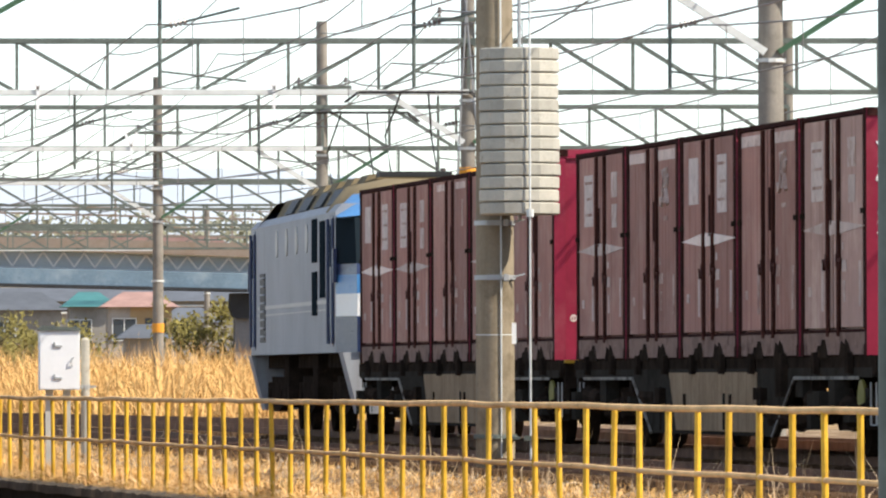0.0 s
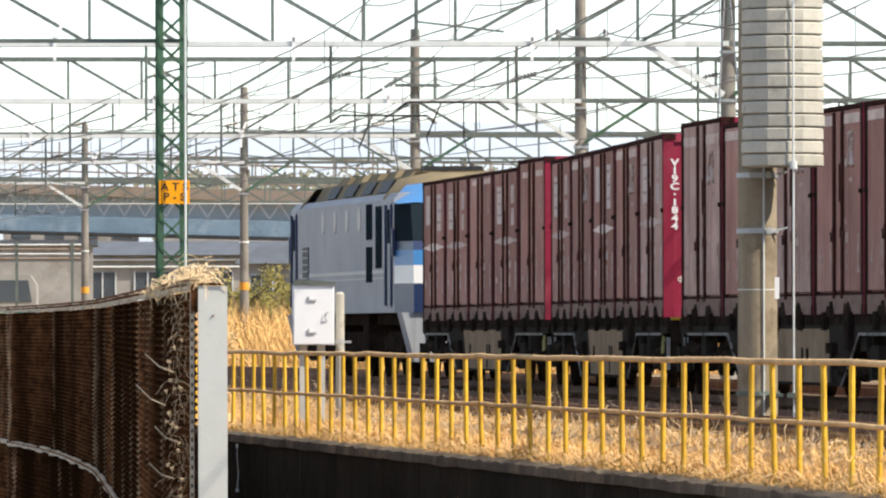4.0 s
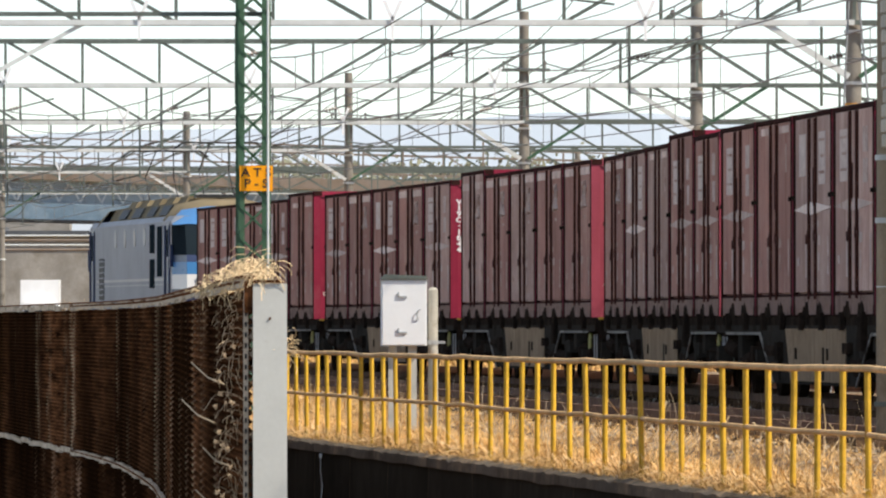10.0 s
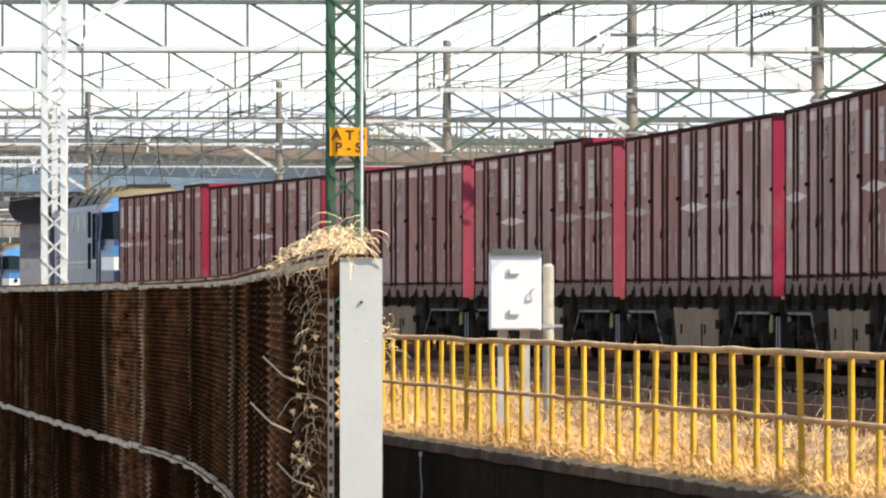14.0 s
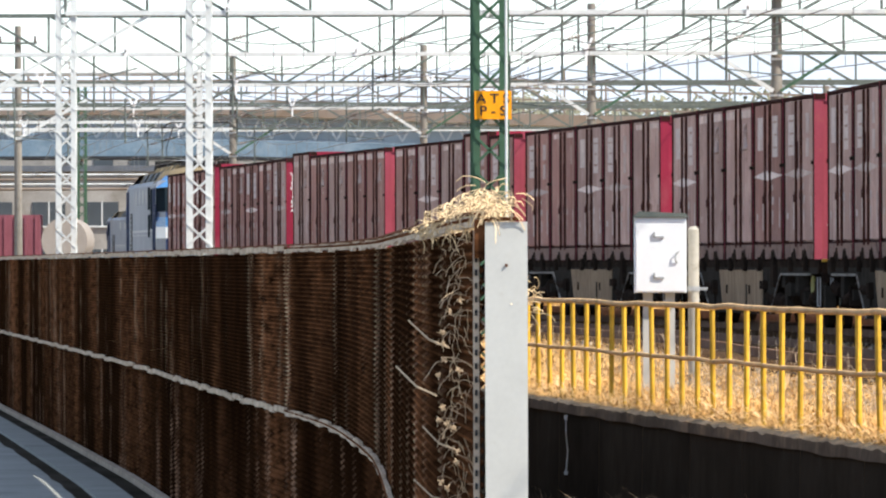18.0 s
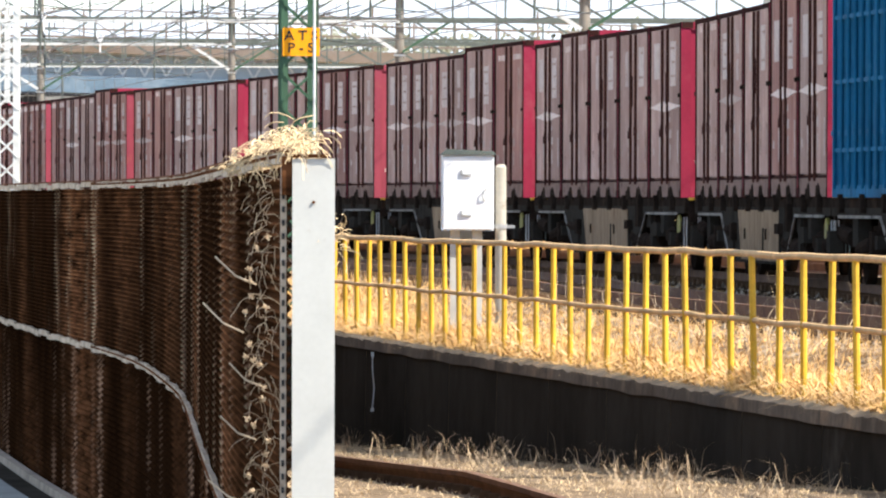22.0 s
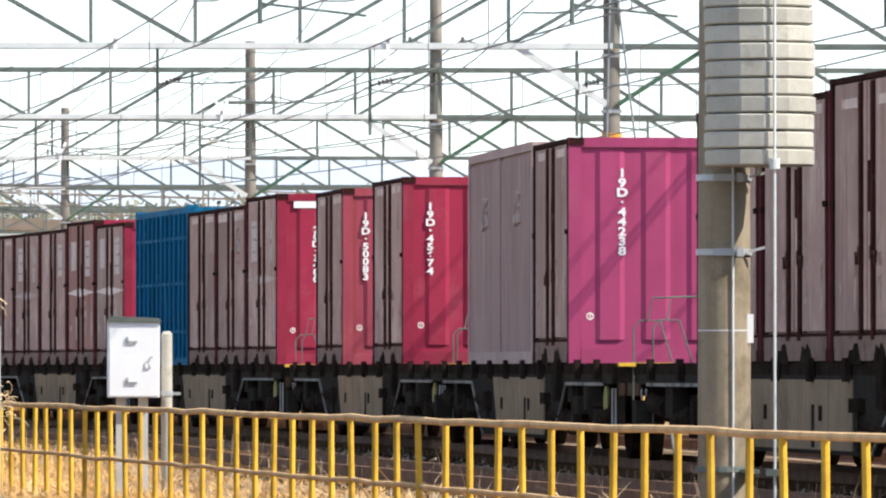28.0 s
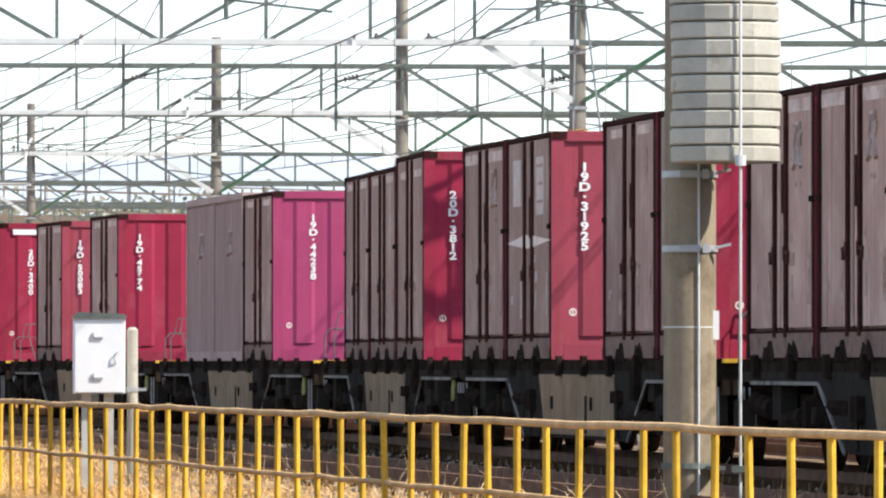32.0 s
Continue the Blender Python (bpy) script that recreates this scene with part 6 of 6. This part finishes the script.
# electric locomotive, +y forward, origin on the rails at its middle
def locomotive():
    lo = thing("electric_locomotive", (0, 0, 0), "grey and blue electric freight locomotive with raised pantographs", "locomotive")
    x, L = 1.40, 9.05
    m = Mesh()
    out = [(-x, 1.22), (-x, 3.30), (-x + 0.10, 3.42), (x - 0.10, 3.42), (x, 3.30), (x, 1.22)]
    m.prism(out, 1, -L + 1.0, L - 1.0)
    part("body", m, M_LOCOGREY, lo)
    for s in (-1, 1):
        def band(z0, z1, material, lean0, lean1, name, grow=0.0):
            m = Mesh()
            a0, a1 = L - lean0, L - lean1
            w = x - 0.04 + grow
            pts = [(-x, s * (L - 1.0), z0), (-w * 0.86, s * a0, z0), (w * 0.86, s * a0, z0), (x, s * (L - 1.0), z0),
                   (-x, s * (L - 1.0), z1), (-w * 0.86, s * a1, z1), (w * 0.86, s * a1, z1), (x, s * (L - 1.0), z1)]
            m.add(pts, [(0, 1, 5, 4), (1, 2, 6, 5), (2, 3, 7, 6), (0, 3, 2, 1), (4, 5, 6, 7), (0, 4, 7, 3)])
            return part(name, m, material, lo)
        band(1.22, 1.75, M_LOCONAVY, 0.0, 0.0, "cab_lower")
        band(1.75, 2.08, M_LOCOWHITE, 0.0, 0.02, "cab_white_band")
        band(2.08, 2.36, M_LOCOBLUE, 0.02, 0.06, "cab_blue_band")
        band(2.36, 2.52, M_LOCONAVY, 0.06, 0.12, "cab_window_sill")
        band(2.52, 3.20, M_GLASS, 0.12, 0.42, "cab_windscreen")
        m = Mesh()
        rows = []
        for i in range(9):
            f = i / 8
            yy = s * (L - 0.42 - 2.3 * f)
            top = 3.20 + 0.62 * math.sin(f * math.pi / 2)
            rows.append([(-x, yy, 3.20 + 0.12 * f), (-x + 0.30, yy, 3.20 + (top - 3.20) * 0.75 + 0.03), (-0.5, yy, top), (0.5, yy, top), (x - 0.30, yy, 3.20 + (top - 3.20) * 0.75 + 0.03), (x, yy, 3.20 + 0.12 * f)])
        m.strip(rows[:5])
        part("cab_roof", m, M_LOCOBLUE, lo, "light blue curved cab roof", smooth=True)
        part("cab_roof_top", Mesh().strip(rows[4:]), M_LOCOROOF, lo, "sooty tan cab roof", smooth=True)
        m = Mesh()
        m.prism([(-x + 0.02, 1.22), (x - 0.02, 1.22), (x - 0.25, 0.32), (-x + 0.25, 0.32)], 1, s * (L - 0.75), s * (L - 0.05))
        part("skirt", m, M_LOCOGREY, lo, "grey snow skirt under the cab")
        m = Mesh()
        m.box((0, s * (L + 0.25), 0.88), (0.3, 0.6, 0.28))
        part("coupler", m, M_WAGONDARK, lo)
        for sx in (-1, 1):
            m = Mesh()
            m.tube((sx * 0.85, s * (L + 0.005), 1.98), (sx * 0.85, s * (L + 0.03), 1.98), 0.10, None, 12)
            part("headlight", m, M_GLASS, lo)
            for yy in (L - 1.25, L - 2.05):
                m = Mesh()
                m.tube((sx * (x + 0.025), s * yy, 1.35), (sx * (x + 0.025), s * yy, 3.2), 0.025, None, 6)
                part("grab_rail", m, M_LOCONAVY, lo)
            m = Mesh()
            m.box((sx * x, s * (L - 1.65), 2.28), (0.02, 0.62, 1.95))
            dr = part("cab_door", m, M_LOCONAVY, lo, "dark blue cab door")
            m = Mesh()
            m.box((sx * (x + 0.006), s * (L - 1.65), 2.80), (0.02, 0.42, 0.62))
            part("door_window", m, M_GLASS, dr)
            for yy, zz, h in () if s * sx < 0 else ((L - 3.15, 2.62, 1.15), (L - 4.55, 2.92, 0.66), (L - 4.55, 2.12, 0.66)):
                m = Mesh()
                m.box((sx * x, s * yy, zz), (0.05, 0.78, h))
                part("side_window", m, M_GLASS, lo)
            m = Mesh()
            m.box((sx * (x + 0.02), s * (L - 0.95), 2.5), (0.06, 0.10, 0.5))
            part("mirror", m, M_LOCONAVY, lo)
    for k in range(4):
        m = Mesh()
        m.tube((-x - 0.015, -3.0 + k * 1.9, 2.98), (-x + 0.02, -3.0 + k * 1.9, 2.98), 0.22, None, 16)
        part("round_window", m, M_POST, lo, "small round side window")
    m = Mesh()
    m.box((-x - 0.004, 5.55, 1.98), (0.02, 1.0, 1.12))
    louvre = part("louvre", m, M_BLACK, lo, "black side louvre")
    for k in range(8):
        part("slat", Mesh().box((-x - 0.02, 5.55, 1.52 + k * 0.135), (0.03, 1.0, 0.03)), M_LOCOGREY, louvre)
    m = Mesh()
    m.box((-x - 0.002, 0.0, 1.98), (0.012, 13.2, 0.06))
    m.box((-x - 0.002, 0.0, 1.86), (0.012, 13.2, 0.02))
    part("stripe", m, M_POST, lo, "pale waist stripe")
    m = Mesh()
    m.prism([(-1.15, 3.40), (-0.95, 3.74), (0.95, 3.74), (1.15, 3.40)], 1, -6.4, 6.4)
    for y in (-4.6, -2.2, 0.4, 2.8, 5.0):
        m.box((0, y, 3.80), (1.6, 1.5, 0.22), taper=(0.8, 0.9))
    part("roof_equipment", m, M_LOCOROOF, lo, "sooty tan roof housings")
    # black blocks paint the shade of recesses in the roof side
    for y, w in ((-4.4, 1.5), (-1.9, 1.3), (0.9, 1.6), (3.6, 1.4)):
        part("roof_vent", Mesh().prism([(-1.16, 3.47), (-1.02, 3.70), (-0.9, 3.70), (-0.9, 3.47)], 1, y - w / 2, y + w / 2), M_BLACK, lo, "black block for a dark roof side recess")
    for k in range(5):
        m = Mesh()
        m.tube((0.55, -4.5 + k * 2.2, 3.74), (0.55, -4.5 + k * 2.2, 4.02), 0.06, 0.04, 8)
        part("roof_insulator", m, M_INSUL, lo)
    for y in (-5.6, 4.6):
        base = part("pantograph", Mesh().box((0, y, 3.9), (1.1, 0.5, 0.08)), M_BLACK, lo, "raised single-arm pantograph")
        for sx in (-0.35, 0.35):
            part("arm", Mesh().path([(sx, y, 3.95), (sx, y + 0.9, 4.5), (sx * 0.6, y - 0.1, 5.12)], 0.016, 6), M_BLACK, base)
        for dy in (-0.22, 0.12):
            part("contact_strip", Mesh().path([(-1.05, y - 0.1 + dy, 4.98), (-0.85, y - 0.1 + dy, 5.13), (0.85, y - 0.1 + dy, 5.13), (1.05, y - 0.1 + dy, 4.98)], 0.018, 6), M_BLACK, base)
    for y in (-6.2, 0, 6.2):
        b = part("bogie", Mesh().box((0, y, 0.62), (2.2, 2.6, 0.5)), M_WAGONDARK, lo)
        for sx in (-1, 1):
            m = Mesh()
            m.prism([(y - 1.7, 0.45), (y - 1.6, 0.78), (y + 1.6, 0.78), (y + 1.7, 0.45), (y + 0.7, 0.30), (y - 0.7, 0.30)], 0, sx * 1.02, sx * 1.14)
            part("side_frame", m, M_WAGONDARK, b)
            for dy in (-1.15, 1.15):
                m = Mesh()
                m.tube((sx * 0.5, y + dy, 0.56), (sx * 0.64, y + dy, 0.56), 0.56, None, 22)
                m.tube((sx * 0.64, y + dy, 0.56), (sx * 1.16, y + dy, 0.56), 0.12, None, 10)
                part("wheel", m, M_WAGONDARK, b)
    m = Mesh()
    m.span((-1.25, -3.2, 0.45), (1.25, -2.3, 1.2))
    m.span((-1.25, 2.3, 0.45), (1.25, 3.2, 1.2))
    m.span((-1.1, -8.2, 1.0), (1.1, 8.2, 1.22))
    part("underframe", m, M_WAGONDARK, lo)
    return lo


RIDES = []      # thing, metres behind the first container's front edge, sideways reach of its bogies, lift
loco = locomotive()
RIDES.append((loco, -10.95, 6.2, 0.0, 0.0))
parked = copy_thing(loco, Matrix())
tagged(parked, "grey and blue electric locomotive parked on another track")
parked.matrix_basis = pose(-16.2, 454, 0, 0, 0, 9.5)
first_wagon = wagon()
rng = random.Random(21)
TALL = {(0, 4), (2, 0), (3, 3), (6, 3), (6, 4), (7, 1), (8, 3), (9, 4)}
SPECIAL = {(1, 4): ("V19C·1844", 2.5, M_RED), (9, 4): ("20D·3400", 2.6, M_RED), (10, 1): ("19D·50083", 2.5, M_ORANGERED), (10, 3): ("19D·45674", 2.5, M_RED),
           (11, 3): ("19D·44238", 2.5, M_PINK), (12, 3): ("20D·3812", 2.6, M_RED), (13, 1): ("19D·31925", 2.5, M_ORANGERED)}
EMPTY = {(10, 0), (10, 2), (10, 4), (11, 0), (11, 4), (12, 0), (12, 4), (13, 2)}
SLAB = {(11, 1): 2}
NUMBERED = "red-ended brown freight container with white painted number"
for k in range(16):
    w = first_wagon if k == 0 else copy_thing(first_wagon, Matrix())
    # slack couplings towards the rear
    mid = k * CAR + 9.4 + (0.16 if k == 12 else 0.45 if k > 12 else 0)
    RIDES.append((w, mid, 7.1, 0.0, 0.0))
    skip = 0
    for j in range(5):
        if skip:
            skip -= 1
            continue
        if (k, j) in EMPTY:
            continue
        dy = (2 - j) * SLOT
        if (k, j) in SLAB:
            c = ribbed_container(2.55, 2, M_GREYBROWN, "long faded grey-brown ribbed freight container on a wagon")
            dy -= SLOT / 2
            skip = 1
        elif (k, j) == (9, 0):
            c = ribbed_container(2.6, 2, M_BLUECONT, "long bright blue ribbed freight container on a wagon", False)
            dy -= SLOT / 2
            skip = 1
        elif (k, j) in SPECIAL:
            num, h, em = SPECIAL[(k, j)]
            c = container(h, 0 if k == 13 else 4 if k > 9 else 1, em, M_MAUVE, num, NUMBERED)
        else:
            kind = 2 if k >= 14 or k == 2 or (k, j) == (13, 0) else rng.choice((0, 0, 1, 1, 3, 4, 2)) if k < 9 else rng.choice((2, 4, 4))
            em = rng.choice((M_RED, M_RED, M_ORANGERED)) if j == 4 else M_RED
            tone = M_BROWN if k < 2 or (k < 7 and rng.random() < 0.35) or rng.random() < 0.15 else M_MAUVE
            c = container(2.6 if (k, j) in TALL else 2.5, kind, em, tone)
        RIDES.append((c, mid + (0.33 if k > 12 else 0), 7.1, DECK, dy))


def train_at(t):
    """How far the first container's front edge has come along the line."""
    return 2.36 + 8.571 * t - 0.0060 * t * t + 0.85 * math.exp(-(t / 4.2) ** 2)


def motions():
    times = [2.0 * i for i in range(17)]
    poses = {}
    for ob, back, reach, lift, dy in RIDES:
        rows = []
        for t in times:
            key = (back, reach, t)
            if key not in poses:
                poses[key] = on_rails(train_at(t) - back, reach)
            rows.append((t, poses[key] @ Matrix.Translation((0, dy, lift))))
        walk(ob, rows)

# ---- dry grass ----


def blades(name, n, place_at, height, width, material, label, seed, lean0=0.2, lean1=1.9):
    r = np.random.RandomState(seed)
    xyz = np.array([place_at(r) for _ in range(n)])
    h = height * r.uniform(0.35, 1.25, n)
    a = r.uniform(0, math.tau, n)
    lean = r.uniform(lean0, lean1, n)
    w = width * r.uniform(0.6, 1.4, n)
    side = np.stack([np.cos(a), np.sin(a), np.zeros(n)], 1)
    bend = np.stack([np.cos(a + r.uniform(0.5, 2.5, n)), np.sin(a + r.uniform(0.5, 2.5, n)), np.zeros(n)], 1)
    up = np.array([0, 0, 1.0])
    p0, p1 = xyz - side * w[:, None], xyz + side * w[:, None]
    mid = xyz + up * (h * (0.60 - 0.12 * lean))[:, None] + bend * (h * lean * 0.25)[:, None]
    p2, p3 = mid - side * (w * 0.7)[:, None], mid + side * (w * 0.7)[:, None]
    p4 = xyz + up * (h * (1 - 0.42 * lean))[:, None] + bend * (h * lean * 0.8)[:, None]
    verts = np.stack([p0, p1, p2, p3, p4], 1).reshape(-1, 3)
    base = np.arange(n) * 5
    faces = [f for b in base.tolist() for f in ((b, b + 1, b + 3, b + 2), (b + 2, b + 3, b + 4))]
    me = bpy.data.meshes.new(name)
    me.from_pydata(verts.tolist(), [], faces)
    me.materials.append(material)
    return tagged(new(name, me), label, "grass", kind="stuff")


def upper(r):
    y = 38 + 90 * r.rand() ** 1.2
    fx = fence_x(min(y, 112))
    lim = on_track(float(np.interp(y, RUN_Y, RUN_S)), -2.2).x
    f = r.rand() ** 1.35
    return (fx + 0.05 + f * max(0.6, lim - fx), y, -0.47 + 0.1 * f)


def terrace(r):
    y = 50 + 52 * r.rand()
    a, b = wall_x(y) + 0.2, fence_x(y) - 0.2
    f = 1 - 0.97 * r.rand() ** 1.4
    return (a + (b - a) * f, y, terrace_z(y) - 0.02)


CLUMPS = [(51 + 50 * random.Random(k).random(), 0.55 + 0.42 * random.Random(k + 99).random()) for k in range(60)]


def clumps(r):
    y, f = CLUMPS[r.randint(len(CLUMPS))]
    y += 0.5 * r.randn()
    a, b = wall_x(y) + 0.2, fence_x(y) - 0.2
    return (min(b, a + (b - a) * f + 0.10 * r.randn()), y, terrace_z(y) - 0.02)


def beyond(r):
    y = 112 + 200 * r.rand()
    lim = on_track(float(np.interp(y, RUN_Y, RUN_S)), -4.8).x
    a = max(wall_x(y) + 0.4, lim - 9)
    return (a + (max(lim, a + 0.5) - a) * r.rand(), y, -0.5)


def far_side(r):
    y = 200 + 170 * r.rand()
    a = on_track(float(np.interp(y, RUN_Y, RUN_S)), 9.5).x
    return (a + 26 * r.rand(), y, -0.3)


def trackside(r):
    y = 40 + 110 * r.rand() ** 1.2
    p = on_track(float(np.interp(y, RUN_Y, RUN_S)), -5.2 + 4.6 * r.rand())
    return (p.x, p.y, -0.2)


def crest(r):
    y = 40 + 66 * r.rand()
    return (fence_x(y) - 0.10 + 0.2 * r.rand(), y, -0.47)


blades("dry_grass", 175000, upper, 0.33, 0.0048, M_STRAW, "dry straw-coloured grass between fence and track", 1, 0.5, 2.4)
blades("tangled_grass", 36000, upper, 0.40, 0.005, M_STRAWPALE, "bleached tangled grass between fence and track", 7, 1.2, 2.6)
blades("crest_grass", 4200, crest, 0.17, 0.006, M_STRAW, "dry grass hanging over the retaining wall crest", 8, 1.0, 2.7)
blades("trackside_litter", 18000, trackside, 0.17, 0.004, M_STRAW, "straw litter scattered on the ballast", 9, 1.0, 2.7)
blades("dry_weeds", 2200, upper, 0.75, 0.0035, M_STRAWDARK, "tall dead weed stalks behind the fence", 2)
blades("terrace_grass", 12000, terrace, 0.11, 0.0034, M_STRAWPALE, "dry grass at the foot of the retaining wall", 3, 1.0, 2.7)
blades("terrace_weeds", 900, clumps, 0.42, 0.0026, M_STRAWDARK, "dead weed stalks at the foot of the retaining wall", 4, 0.6, 2.6)
blades("field_grass", 36000, beyond, 0.55, 0.012, M_STRAW, "tall dry grass along the railway", 5)
blades("yard_grass", 90000, far_side, 2.2, 0.016, M_STRAW, "dry pampas-like grass beyond the tracks", 6)

# ---- loose stones on the ballast ----
M_STONE = mat("ballast_stone", (0.20, 0.165, 0.125), 0.95, 0, 0.3, 4, 30, spec=0.05)
geo = M_STONE.node_tree.nodes.new("ShaderNodeNewGeometry")
tone = M_STONE.node_tree.nodes.new("ShaderNodeValToRGB")
tone.color_ramp.elements[0].color, tone.color_ramp.elements[1].color = (0.05, 0.034, 0.022, 1), (0.42, 0.36, 0.28, 1)
tone.color_ramp.elements[0].position = 0.55
M_STONE.node_tree.links.new(geo.outputs["Random Per Island"], tone.inputs["Fac"])
M_STONE.node_tree.links.new(tone.outputs["Color"], M_STONE.node_tree.nodes["Principled BSDF"].inputs["Base Color"])
r = np.random.RandomState(12)
verts, faces = [], []
for k in range(15000):
    y = 40 + 100 * r.rand() ** 1.3
    p = on_track(float(np.interp(y, RUN_Y, RUN_S)), -3.9 + 6.6 * r.rand())
    size = 0.018 + 0.03 * r.rand() ** 2
    jig = r.uniform(0.6, 1.3, 6) * size
    n = len(verts)
    verts += [(p.x - jig[0], p.y, -0.18), (p.x + jig[1], p.y + 0.3 * size, -0.175), (p.x, p.y - jig[2], -0.18), (p.x, p.y + jig[3], -0.175), (p.x + 0.2 * size, p.y, -0.18 + jig[4] * 1.2), (p.x, p.y, -0.2)]
    faces += [(n, n + 2, n + 4), (n + 2, n + 1, n + 4), (n + 1, n + 3, n + 4), (n + 3, n, n + 4), (n + 2, n, n + 5), (n + 1, n + 2, n + 5), (n + 3, n + 1, n + 5), (n, n + 3, n + 5)]
me = bpy.data.meshes.new("ballast_stones")
me.from_pydata(verts, [], faces)
me.materials.append(M_STONE)
tagged(new("ballast_stones", me), "loose dark and pale stones strewn on the ballast", "stones", kind="stuff")

motions()
